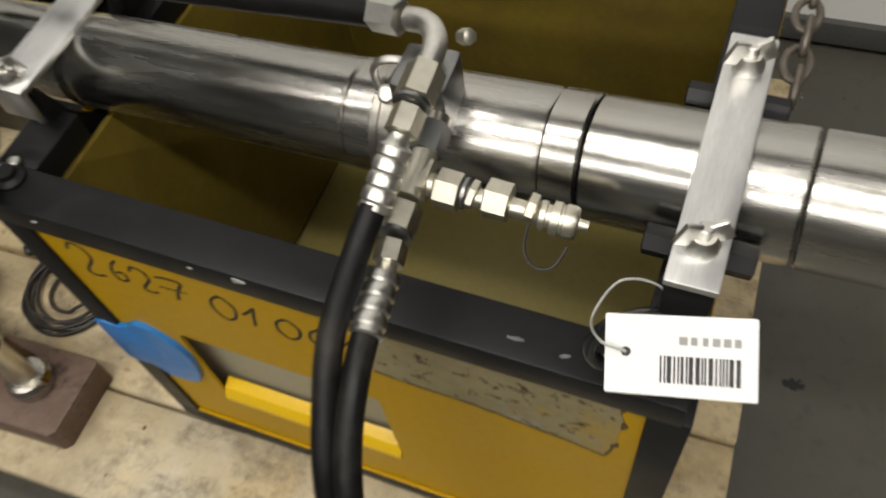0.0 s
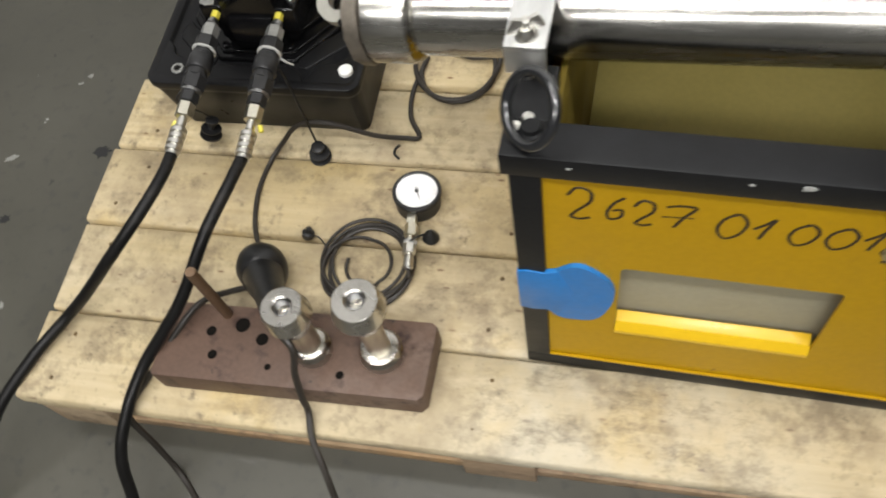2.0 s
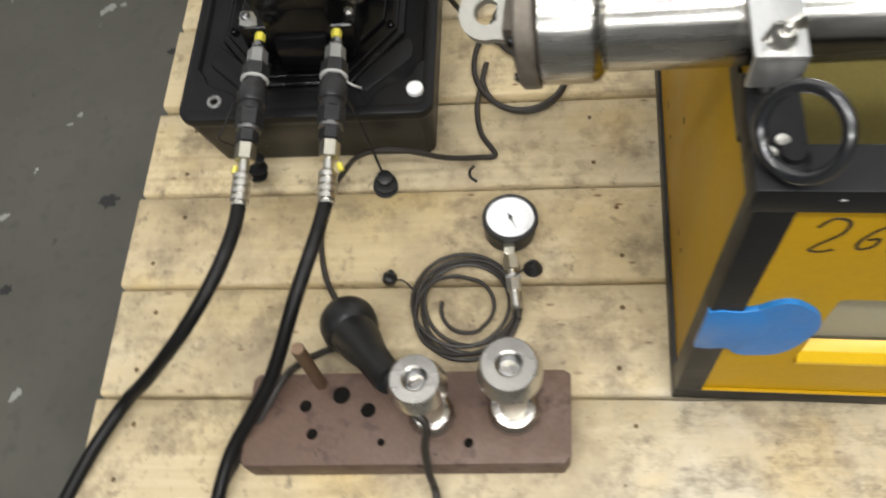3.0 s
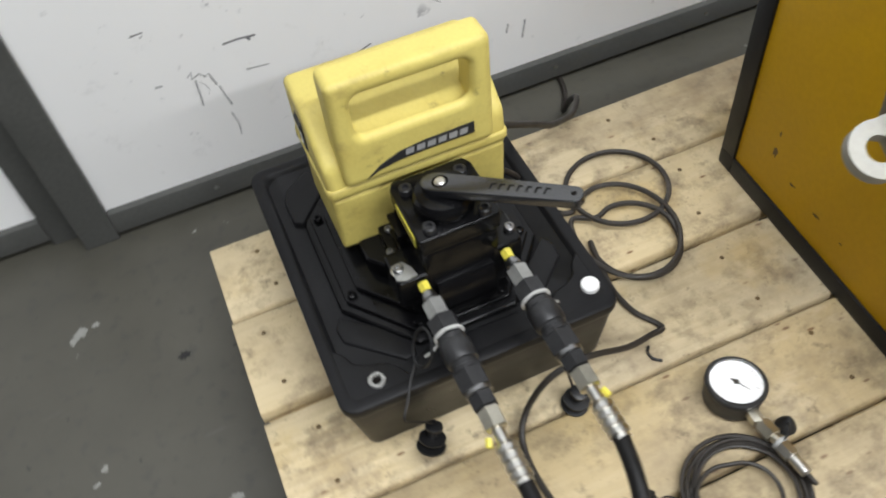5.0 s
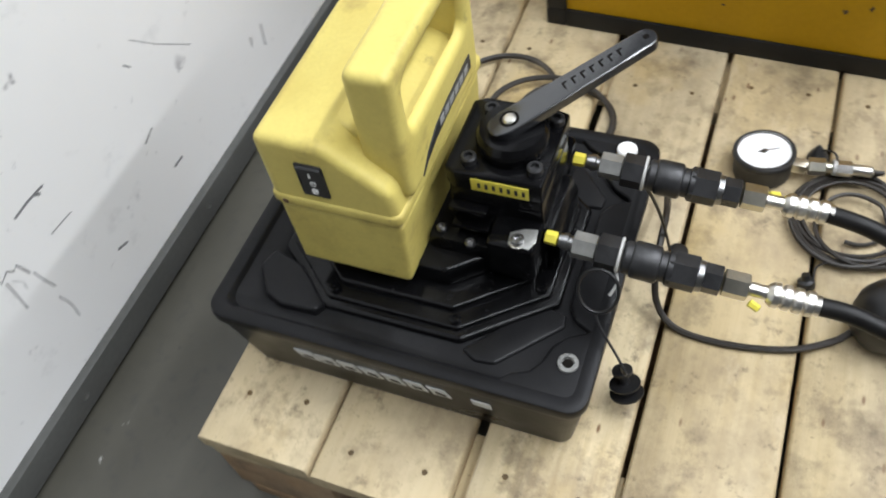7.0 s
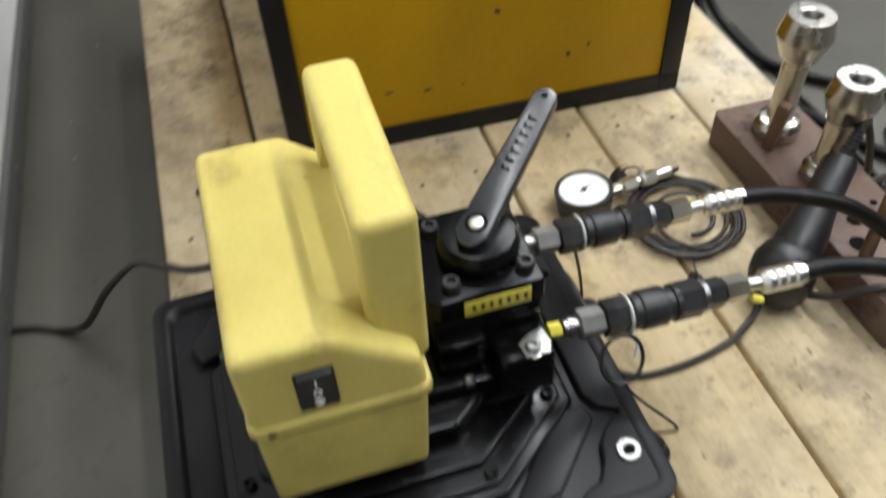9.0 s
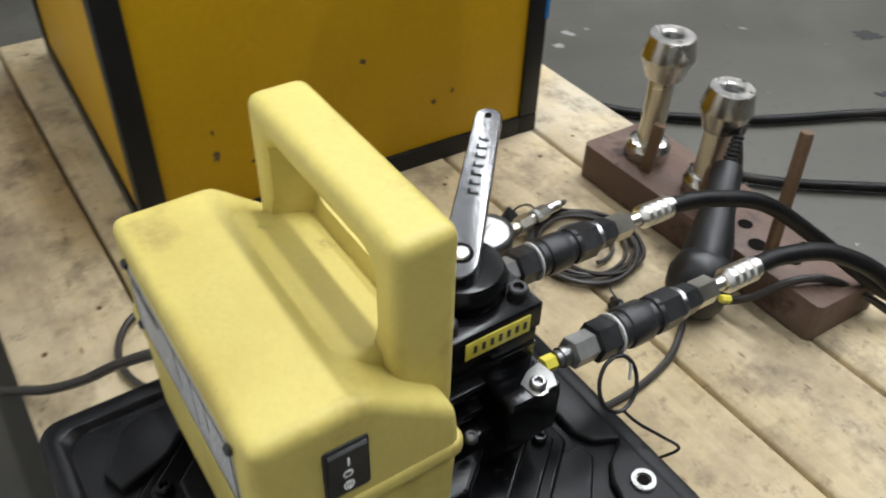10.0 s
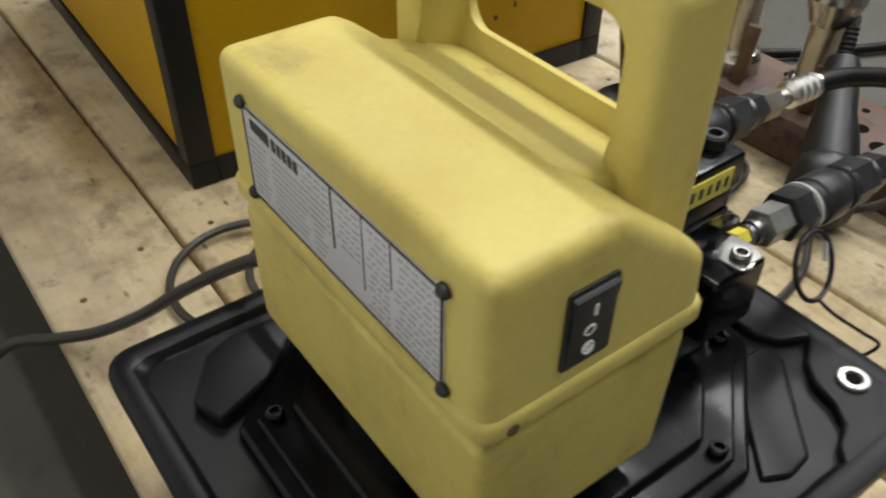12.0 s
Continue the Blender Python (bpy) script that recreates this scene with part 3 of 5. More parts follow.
# ---- the steel cradle box ----
BX0, BX1, BY0, BY1, BZ0, BZ1 = 0.651, 1.176, 0.1245, 0.636, 0.144, 0.5785
cradle = thing("cradle_box", ((BX0 + BX1) / 2, (BY0 + BY1) / 2, BZ0), "open-topped yellow steel box in a black angle frame on a pallet", "box")
W = 0.027
for x in (BX0, BX1 - W):
    for y in (BY0, BY1 - W):
        part("corner_post", box(x, x + W, y, y + W, BZ0 + 0.026, BZ1 - 0.027, 0.002), M_BLACKFRAME, cradle)
RW = 0.034
part("top_rail", box(BX0 - 0.006, BX1 - 0.006, BY0 - 0.002, BY0 + RW, BZ1 - 0.027, BZ1, 0.002), M_BLACKFRAME, cradle)
part("top_rail", box(BX0 - 0.006, BX1 - 0.006, BY1 - RW, BY1 + 0.003, BZ1 - 0.027, BZ1, 0.002), M_BLACKFRAME, cradle)
part("top_rail", box(BX0 - 0.006, BX0 + 0.030, BY0 + RW, 0.215, BZ1 - 0.027, BZ1 - 0.0005, 0.002), M_BLACKFRAME, cradle)
part("top_rail", box(BX0 - 0.006, BX0 + 0.030, 0.318, BY1 - RW, BZ1 - 0.027, BZ1 - 0.0005, 0.002), M_BLACKFRAME, cradle)
part("top_rail", box(BX1 - 0.042, BX1 - 0.006, BY0 + RW, BY1 - RW, BZ1 - 0.027, BZ1 - 0.0005, 0.002), M_BLACKFRAME, cradle)
for y in (BY0, BY1 - W):
    part("bottom_rail", box(BX0, BX1, y, y + W, BZ0, BZ0 + 0.026, 0.002), M_BLACKFRAME, cradle)
for x in (BX0, BX1 - W):
    part("bottom_rail", box(x, x + W, BY0 + W, BY1 - W, BZ0, BZ0 + 0.026, 0.002), M_BLACKFRAME, cradle)
front = part("front_panel", framed_panel(BX0 + W, BX1 - W, BZ0 + 0.026, BZ1 - 0.027, 0.748, 0.943, 0.260, 0.403, BY0 + 0.004, BY0 + 0.007), M_ORANGE, cradle,
             "yellow front sheet with a hand slot")
lip = [(BY0 + 0.0035, 0.2665), (BY0 + 0.0005, 0.268), (BY0 + 0.0005, 0.274), (BY0 + 0.007, 0.286), (BY0 + 0.018, 0.291), (BY0 + 0.018, 0.288), (BY0 + 0.008, 0.282), (BY0 + 0.0035, 0.273)]
part("slot_lip", prism([(a, b - 0.008) for a, b in lip], "yz", 0.7485, 0.9425, 0.0006), M_LIT_LIP, front, "folded yellow edge of the slot, lightened as if lit")
part("lower_flange", box(BX0 + W, BX1 - W, BY0 + 0.0005, BY0 + 0.0038, BZ0 + 0.0262, BZ0 + 0.0295, 0.0006), M_ORANGE, front, "folded lower edge of the front sheet")
part("side_panel", box(BX0 + 0.004, BX0 + 0.007, BY0 + W, BY1 - W, BZ0 + 0.026, BZ1 - 0.027, 0.0005), M_ORANGE, cradle, "yellow orange side sheet")
part("side_panel", box(BX1 - 0.007, BX1 - 0.004, BY0 + W, BY1 - W, BZ0 + 0.026, BZ1 - 0.027, 0.0005), M_ORANGE, cradle)
part("back_panel", box(BX0 + W, BX1 - W, BY1 - 0.007, BY1 - 0.004, BZ0 + 0.026, BZ1 - 0.027, 0.0005), M_ORANGE, cradle)
# walls inside the box carry their shade in the paint colour
part("inner_wall", box(BX0 + W + 0.001, BX0 + W + 0.006, BY0 + W, BY1 - W, BZ0 + 0.026, BZ1 - 0.028, 0.0005), M_SHADED_INNER, cradle, "mustard inner sheet with its shade put into the colour")
part("inner_wall", box(BX1 - W - 0.006, BX1 - W - 0.001, BY0 + W, BY1 - W, BZ0 + 0.026, BZ1 - 0.028, 0.0005), M_SHADED_INNER, cradle)
part("inner_wall", box(BX0 + W, BX1 - W, BY1 - W - 0.006, BY1 - W - 0.001, BZ0 + 0.026, BZ1 - 0.028, 0.0005), M_SHADED_INNER, cradle)
part("inner_wall", framed_panel(BX0 + W, BX1 - W, BZ0 + 0.026, BZ1 - 0.030, 0.80, 0.90, 0.46, 0.50, BY0 + W - 0.004, BY0 + W - 0.001), M_LINER, cradle, "grey-beige liner behind the slot")
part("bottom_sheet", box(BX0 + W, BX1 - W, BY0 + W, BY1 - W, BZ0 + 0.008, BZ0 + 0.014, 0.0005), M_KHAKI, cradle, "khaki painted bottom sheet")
# numbers by hand in marker, torn sticker, blue tape
face = pose(0, 0, 0, 90, 0, 0)
# strokes of a felt pen, in a cell one wide and one high
STROKES = {"2": [(0.0, 0.75), (0.25, 1.0), (0.75, 0.92), (0.85, 0.6), (0.45, 0.25), (0.3, 0.05), (0.65, 0.0), (1.0, 0.08)],
           "6": [(0.75, 1.0), (0.3, 0.7), (0.1, 0.3), (0.35, 0.02), (0.85, 0.15), (0.8, 0.45), (0.35, 0.4)],
           "7": [(0.0, 0.9), (0.45, 1.0), (0.95, 0.95), (0.7, 0.5), (0.5, 0.0)],
           "0": [(0.45, 1.0), (0.1, 0.7), (0.08, 0.3), (0.45, 0.0), (0.85, 0.2), (0.95, 0.65), (0.6, 0.97), (0.35, 0.9)],
           "1": [(0.0, 0.45), (0.45, 0.75), (0.75, 1.0), (0.6, 0.5), (0.5, 0.0)]}
for ch, x, wide, z, high in (("2", 0.694, 0.023, 0.486, 0.048), ("6", 0.728, 0.016, 0.490, 0.036), ("2", 0.749, 0.019, 0.486, 0.038), ("7", 0.774, 0.024, 0.488, 0.034), ("0", 0.817, 0.023, 0.479, 0.040),
                             ("1", 0.846, 0.016, 0.484, 0.032), ("0", 0.873, 0.022, 0.480, 0.034), ("0", 0.901, 0.023, 0.480, 0.034), ("1", 0.929, 0.015, 0.484, 0.032)):
    inkline = [(x + wide * a + 0.12 * high * b, 0.0, z + high * b) for a, b in STROKES[ch]]
    part("digit", turned(pipe(inkline, 0.0017, 5, 6), Matrix.Translation((0, BY0 + 0.004, 0)) @ Matrix.Diagonal((1, 0.35, 1, 1))), M_MARKER, front, "marker digit " + ch)
part("dash", turned(pipe([(0.775, 0, 0.503), (0.801, 0, 0.505)], 0.0010, 3, 6), Matrix.Translation((0, BY0 + 0.004, 0)) @ Matrix.Diagonal((1, 0.35, 1, 1))), M_MARKER, front)
def torn(outline, grow, seed, amp):
    """A ragged copy of an outline, grown about its middle."""
    cx, cz = sum(a for a, b in outline) / len(outline), sum(b for a, b in outline) / len(outline)
    out = []
    for (a, b), (c, d) in zip(outline, outline[1:] + outline[:1]):
        steps = max(2, int(math.hypot(c - a, d - b) / 0.004))
        for k in range(steps):
            u, v = a + (c - a) * k / steps, b + (d - b) * k / steps
            f = 1 + grow / max(0.02, math.hypot(u - cx, v - cz)) + amp / 0.05 * noise.noise((u * 90, v * 90, seed))
            out.append((cx + (u - cx) * f, min(BZ1 - 0.0275, cz + (v - cz) * f)))
    return out


for outline, seed in (([(0.948, 0.535), (0.992, 0.543), (1.06, 0.544), (1.136, 0.543), (1.139, 0.50), (1.130, 0.448), (1.10, 0.456), (1.06, 0.462), (1.02, 0.467), (0.974, 0.468), (0.950, 0.472), (0.945, 0.505)], 2),):
    res = part("sticker_residue", prism(torn(outline, -0.002, seed, 0.0018), "xz", BY0 + 0.0030, BY0 + 0.0045), M_RESIDUE, front, "torn beige sticker residue")
    part("glue_edge", prism(torn([(a, b - 0.005) for a, b in outline], -0.001, seed + 5, 0.003), "xz", BY0 + 0.0036, BY0 + 0.0045), M_SCUM, res, "dark brown glue edge")
blob = []
for k in range(32):
    a = 2 * math.pi * k / 32
    rr = 1 + 0.05 * math.sin(2 * a + 1) + 0.03 * math.sin(5 * a)
    blob.append((0.708 + 0.035 * rr * math.cos(a), 0.357 + 0.062 * rr * math.sin(a)))
part("tape_patch", turned(joined(prism(blob, "xz", BY0 - 0.0012, BY0 + 0.0045), prism([(BX0 - 0.0012, 0.316), (BX0 + 0.012, 0.313), (BX0 + 0.026, 0.316), (0.690, 0.308), (0.706, 0.36), (0.690, 0.404), (BX0 + 0.024, 0.398), (BX0 + 0.008, 0.400), (BX0 - 0.0012, 0.396)], 'xz', BY0 - 0.0016, BY0 + 0.004, 0.0008), box(BX0 - 0.0014, BX0 - 0.0004, BY0 - 0.001, BY0 + 0.003, 0.325, 0.390, 0.0003)), Matrix.Translation((0, 0, -0.014))), M_BLUE, cradle, "blue plastic tape wrapped round the post")

# small dents, holes and chips of paint on the sheets
chips = random.Random(11)
def chip_outline(cx, cz, w, h):
    return [(cx + w * (0.35 + 0.8 * chips.random()) * math.cos(a), cz + h * (0.35 + 0.8 * chips.random()) * math.sin(a)) for a in [2 * math.pi * k / 9 for k in range(9)]]


for cy, cz, w, h in ((0.547, 0.238, 0.005, 0.009), (0.548, 0.269, 0.0022, 0.006), (0.372, 0.305, 0.0036, 0.0055), (0.459, 0.214, 0.006, 0.0035), (0.508, 0.220, 0.007, 0.0025), (0.281, 0.229, 0.005, 0.004), (0.255, 0.237, 0.0025, 0.004), (0.415, 0.213, 0.003, 0.002)):
    part("paint_chip", prism(chip_outline(cy, cz, w, h), "yz", BX0 + 0.0036, BX0 + 0.0044), M_SCUM, cradle, "dark scraped spot in the yellow paint")
for cx, cz, w, h in ((0.872, BZ1 - 0.006, 0.008, 0.0030), (0.834, BZ1 - 0.008, 0.0025, 0.0012), (0.700, BZ1 - 0.010, 0.0025, 0.0012)):
    part("paint_chip", prism(chip_outline(cx, cz, w, h), "xz", BY0 - 0.0026, BY0 - 0.0018), M_TIE, cradle, "bare metal chip in the black paint")
for cx, cy, w, h in ((1.062, BY0 + 0.012, 0.009, 0.0014), (1.095, BY0 + 0.010, 0.004, 0.002)):
    part("paint_chip", prism(chip_outline(cx, cy, w, h), "xy", BZ1 - 0.0004, BZ1 + 0.0004), M_WORN, cradle)
# paint rubbed off along the edge of the rail
ex = BX0
while ex < BX1 - 0.02:
    el = chips.uniform(0.02, 0.07)
    part("worn_edge", rod((ex, BY0 - 0.0009, BZ1 - 0.0011), (min(BX1, ex + el), BY0 - 0.0009, BZ1 - 0.0011), chips.uniform(0.0006, 0.0008), 0.0003, 6), M_WORN, cradle)
    ex += el + chips.uniform(0.001, 0.012)


def saddle(x0, x1, low, drop=0.0, front=0.162, shift=0.0, bar=(0.145, 0.376)):
    """A black bracket on the rail that carries the cylinder, with a flat bar clamped over it by wing screws."""
    plate = part("saddle", prism([(a + shift, b) for a, b in ((front, low), (0.352, low), (0.352, 0.640 - drop), (0.316, 0.640 - drop), (0.300, 0.598 - drop), (0.278, 0.5700 - drop), (0.238, 0.5700 - drop), (0.216, 0.598 - drop), (0.202, 0.640 - drop), (front, 0.640 - drop))],
                                 "yz", x0 + (0.010 if front > 0.17 else 0.0), x1 - (0.006 if front > 0.17 else 0.0), 0.0015), M_BLACKFRAME, cradle, "black steel saddle bracket")
    strap = part("clamp_bar", box(x0 - 0.001, x1 + 0.001, bar[0], bar[1], 0.6480 - drop, 0.6530 - drop, 0.0012), M_ALU, cradle, "flat brushed aluminium clamp bar")
    mid = (x0 + x1) / 2
    for y in (bar[0] + (0.012 if front > 0.17 else 0.024), bar[1] - 0.026):
        part("stud", rod((mid, y, BZ1 - 0.002 if front > 0.17 else 0.60 - drop), (mid, y, 0.671 - drop), 0.004), M_BRIGHT, strap)
        part("wing_nut", joined(lathe((mid, y, 0.6532 - drop), (0, 0, 1), [(0, 0.009), (0.004, 0.009), (0.010, 0.006), (0.010, 0.004)], 18),
                                turned(box(0.004, 0.017, -0.0018, 0.0018, 0.001, 0.016, 0.0012), pose(mid, y, 0.6532 - drop, 0, -22, 25)),
                                turned(box(-0.017, -0.004, -0.0018, 0.0018, 0.001, 0.016, 0.0012), pose(mid, y, 0.6532 - drop, 0, 22, 25))), M_BRIGHT, strap, "zinc plated wing nut")
    if front > 0.17:
        part("bar_tab", box(x0 - 0.001, x1 + 0.001, bar[0] + 0.0002, bar[0] + 0.0042, 0.594, 0.6485 - drop, 0.0012), M_ALU, strap, "bent down end of the bar")
    return plate


saddle(0.6420, 0.6730, 0.5150, 0.0285, 0.196, 0.006, (0.190, 0.352))
saddle(1.140, 1.165, BZ1 - 0.0005, -0.029, 0.162, -0.015, (0.1415, 0.3155))
for bx in (1.131, 1.174):
    for by in (0.190, 0.300):
        part("bracket_bolt", hexagon((bx - 0.009, by, 0.640), (bx + 0.009, by, 0.640), 0.016), M_BLACKFRAME, cradle)


def lifting_ring(centre, heading, label, lean=(0.0, 0.0)):
    ring = thing("lifting_ring", (centre[0], centre[1], BZ1), label, "ring", "rings on the cradle corners")
    n = (math.sin(radians(heading)), -math.cos(radians(heading)), 0.12 + lean[0])
    part("ring", torus(centre, n, 0.0265 + lean[1], 0.0045), M_LEVER, ring)
    part("foot", lathe((centre[0], centre[1], BZ1), (0, 0, 1), [(0, 0.012), (0.003, 0.012), (0.006, 0.008), (0.010, 0.007)], 24), M_BLACKFRAME, ring)
    for k in (0, 1):
        a = radians(heading + 160 + 60 * k)
        part("rivet", lathe((centre[0] + 0.013 * math.cos(a), centre[1] + 0.013 * math.sin(a), BZ1 + 0.003), (0, 0, 1), [(0, 0.005), (0.002, 0.0045), (0.003, 0)], 12), M_BRIGHT, ring)
    return ring


lifting_ring((0.669, 0.145, 0.6085), -53.7, "black forged lifting ring on the box corner", (0.54, 0.0012))
lifting_ring((1.134, 0.122, 0.6105), 24, "black forged lifting ring behind the paper tag")

# tag with a bar code, tied to the ring
cr, cu = Vector((0.965, 0.086, 0.245)).normalized(), Vector((-0.125, 0.86, 0.5)).normalized()
cu = (cu - cr * cu.dot(cr)).normalized()
tagm = Matrix.Translation((1.155, 0.094, 0.663)) @ Matrix((cr, cu, cr.cross(cu))).transposed().to_4x4() 
tag = thing("paper_tag", (1.152, 0.098, 0.60), "white card tag with a black bar code tied to a ring", "tag")
part("card", turned(prism(rrect(-0.036, 0.036, -0.0195, 0.0195, 0.001, 2), "xy", -0.0003, 0.0003), tagm), M_WHITE, tag)
rnd = random.Random(3)
bx = -0.009
while bx < 0.0285:
    bw = rnd.choice((0.0009, 0.0009, 0.0014, 0.0021))
    part("bar", turned(box(bx, bx + bw, -0.0130, 0.0000, 0.0004, 0.0006, 0), tagm), M_INK, tag)
    bx += bw + rnd.choice((0.0005, 0.0006, 0.0010))
for k, (a, b) in enumerate(((0.0, 0.004), (0.0055, 0.0085), (0.011, 0.0135), (0.0155, 0.019), (0.0205, 0.024), (0.0255, 0.0285))):
    part("print_bar", turned(box(a, b, 0.0055, 0.0095, 0.0004, 0.0006, 0), tagm), M_GREYINK, tag)
part("eyelet", turned(lathe((-0.0255, 0.001, 0.0004), (0, 0, 1), [(0, 0.0024), (0.0003, 0.0024), (0.0003, 0)], 14), tagm), M_INK, tag)
part("string", pipe([tagm @ Vector((-0.0255, 0.001, 0.001)), tagm @ Vector((-0.038, 0.006, 0.004)), (1.108, 0.120, 0.632), (1.118, 0.138, 0.645), (1.138, 0.142, 0.643), (1.15, 0.135, 0.632)], 0.0008, 6, 6), M_TIE, tag)

# chain on the far rail
chain = thing("chain", (1.225, 0.43, BZ1), "dark brown steel chain hanging over the cradle rail", "chain")
for k in range(6):
    cx, cyy, cz = 1.1865, 0.38 + 0.026 * k, 0.566 - 0.004 * (k % 2)
    ring_pts = []
    for j in range(18):
        a = 2 * math.pi * j / 18
        u, v = 0.017 * math.cos(a), 0.009 * math.sin(a)
        ring_pts.append((cx + (v if k % 2 else 0.002), cyy + u, cz + 0.016 + (0 if k % 2 else v)))
    part("chain_link", pipe(ring_pts, 0.003, 0, 8, True), M_DISC, chain)

# ---- the hydraulic cylinder in the cradle ----
TY, TZ = 0.255, 0.615
cyl = thing("hydraulic_cylinder", (0.9, TY, TZ), "long polished steel hydraulic cylinder clamped on top of the cradle", "cylinder")


def ring_part(name, x0, profile, material, label=""):
    return part(name, lathe((x0, TY, TZ), (1, 0, 0), profile, 56), material, cyl, label)


ring_part("end_collar", 0.512, [(0, 0.038), (0.001, 0.0440), (0.003, 0.0455), (0.038, 0.0455), (0.043, 0.0425), (0.0475, 0.036)], M_TUBE)
ring_part("rear_barrel", 0.559, [(0, 0.036), (0.002, 0.0378), (0.100, 0.0378), (0.106, 0.0378)], M_TUBE)
ring_part("barrel", 0.665, [(0, 0.034), (0.010, 0.0345), (0.012, 0.0372), (0.016, 0.0378), (0.258, 0.0378), (0.260, 0.036)], M_TUBE, "polished barrel with worn streaks")
ring_part("gland", 0.926, [(0, 0.0365), (0.0015, 0.0385), (0.020, 0.0385), (0.022, 0.037)], M_TUBE)
flange = ring_part("flange", 0.948, [(0, 0.037), (0.001, 0.043), (0.002, 0.044), (0.007, 0.044), (0.008, 0.0425), (0.0095, 0.0425), (0.0105, 0.044), (0.017, 0.044), (0.019, 0.042)], M_TUBE_DULL)
ring_part("front_barrel", 0.967, [(0, 0.038), (0.002, 0.0395), (0.092, 0.0395), (0.0945, 0.038)], M_TUBE)
ring_part("ring_nut", 1.062, [(0, 0.0375), (0.001, 0.0398), (0.022, 0.0398), (0.0235, 0.0385)], M_TUBE)
ring_part("front_sleeve", 1.087, [(0, 0.038), (0.001, 0.0395), (0.082, 0.0395), (0.084, 0.038)], M_TUBE)
ring_part("ring_nut", 1.172, [(0, 0.0375), (0.0012, 0.040), (0.0350, 0.040), (0.0365, 0.0385)], M_TUBE)
ring_part("front_head", 1.2095, [(0, 0.0380), (0.0015, 0.0402), (0.0565, 0.0402), (0.058, 0.039)], M_TUBE)
ring_part("nose", 1.2676, [(0, 0.0385), (0.002, 0.046), (0.005, 0.048), (0.10, 0.048), (0.105, 0.044)], M_TUBE_DULL)
for k in range(6):
    a = radians(18 + 60 * k)
    cap_screw((0.967, TY + 0.0405 * math.cos(a), TZ + 0.0405 * math.sin(a)), (1, 0, 0), 0.0035, 0.004, M_BRIGHT, flange)
# flat clevis end with its hole, on a dark end face
disc = part("end_face", lathe((0.497, TY, TZ), (1, 0, 0), [(0, 0.0455), (0.0020, 0.0485), (0.013, 0.0485), (0.015, 0.0470)], 12), M_DISC, cyl, "dull brown end face with screws")
part("boss", box(0.485, 0.499, TY - 0.016, TY + 0.028, TZ - 0.012, TZ + 0.012, 0.003), M_DISC, cyl)
for k in range(6):
    a = radians(30 + 60 * k)
    cap_screw((0.4975, TY + 0.0390 * math.cos(a), TZ + 0.0390 * math.sin(a)), (-1, 0, 0), 0.0042, 0.0048, M_OILY, disc)
eye_c, eye_r, hole_r = Vector((0.471, TY + 0.012, TZ - 0.001)), 0.0215, 0.0100
outer, inner = [], []
for k in range(33):
    a = radians(75 + 210 * k / 32)
    outer.append((eye_c.x + eye_r * math.cos(a), eye_c.y + eye_r * math.sin(a)))
outer += [(0.498, TY - 0.012), (0.498, TY + 0.034)]
bm = bmesh.new()
n_hole = len(outer)
hole = [(eye_c.x + hole_r * math.cos(math.atan2(b - eye_c.y, a - eye_c.x)), eye_c.y + hole_r * math.sin(math.atan2(b - eye_c.y, a - eye_c.x))) for a, b in outer]
lay = []
for z in (-0.0055, 0.0055):
    lay.append(([bm.verts.new((a, b, eye_c.z + z)) for a, b in outer], [bm.verts.new((a, b, eye_c.z + z)) for a, b in hole]))
for o, h in lay:
    for i in range(n_hole):
        j = (i + 1) % n_hole
        bm.faces.new((o[i], o[j], h[j], h[i]))
for k in (0, 1):
    a, b = lay[0][k], lay[1][k]
    for i in range(n_hole):
        j = (i + 1) % n_hole
        bm.faces.new((a[i], a[j], b[j], b[i]))
part("eye_lug", turned(bm, Matrix.Translation(eye_c) @ pose(0, 0, 0, 24, 0, 0) @ Matrix.Translation(-eye_c)), M_LUG, cyl, "flat steel eye at the cylinder end")
# bent pipe at the rear, and the black line on top of the barrel
part("rear_pipe", pipe([(0.506, TY + 0.006, 0.640), (0.509, TY + 0.008, 0.658), (0.524, TY + 0.011, 0.671), (0.550, TY + 0.014, 0.677), (0.570, TY + 0.016, 0.679)], 0.0060), M_BRIGHT, cyl, "bent bright steel pipe")
part("line_hose", pipe([(0.567, TY + 0.016, 0.679), (0.66, TY + 0.018, 0.685), (0.80, TY + 0.014, 0.691), (0.953, TY + 0.009, 0.700)], 0.0090), M_HOSE, cyl, "black hose along the barrel")
part("ferrule", hexagon((0.950, TY + 0.0092, 0.700), (0.971, TY + 0.0065, 0.7015), 0.0195), M_BRIGHT, cyl)

# valve fittings on the barrel
fit_grp = thing("fitting_cluster", (0.985, 0.20, 0.66), "cluster of bright zinc hydraulic elbows and nuts on the cylinder", "fitting")
part("elbow_pipe", pipe([(0.966, 0.2465, 0.7015), (0.977, 0.243, 0.7045), (0.986, 0.235, 0.7060), (0.9905, 0.222, 0.7060), (0.9915, 0.204, 0.7055)], 0.0072), M_BRIGHT, fit_grp, "bent steel elbow")
part("elbow_nut", hexagon((0.9915, 0.207, 0.7055), (0.9918, 0.183, 0.7050), 0.0200), M_ZINC, fit_grp)
part("lock_ring", lathe((0.9918, 0.183, 0.7050), (0, -1, -0.05), [(0, 0.0095), (0.0008, 0.0108), (0.0030, 0.0108), (0.0038, 0.0090)], 24), M_STEEL_DARK, fit_grp)
part("union_nut", hexagon((0.9918, 0.179, 0.7045), (0.9908, 0.163, 0.7005), 0.0165), M_ZINC, fit_grp)
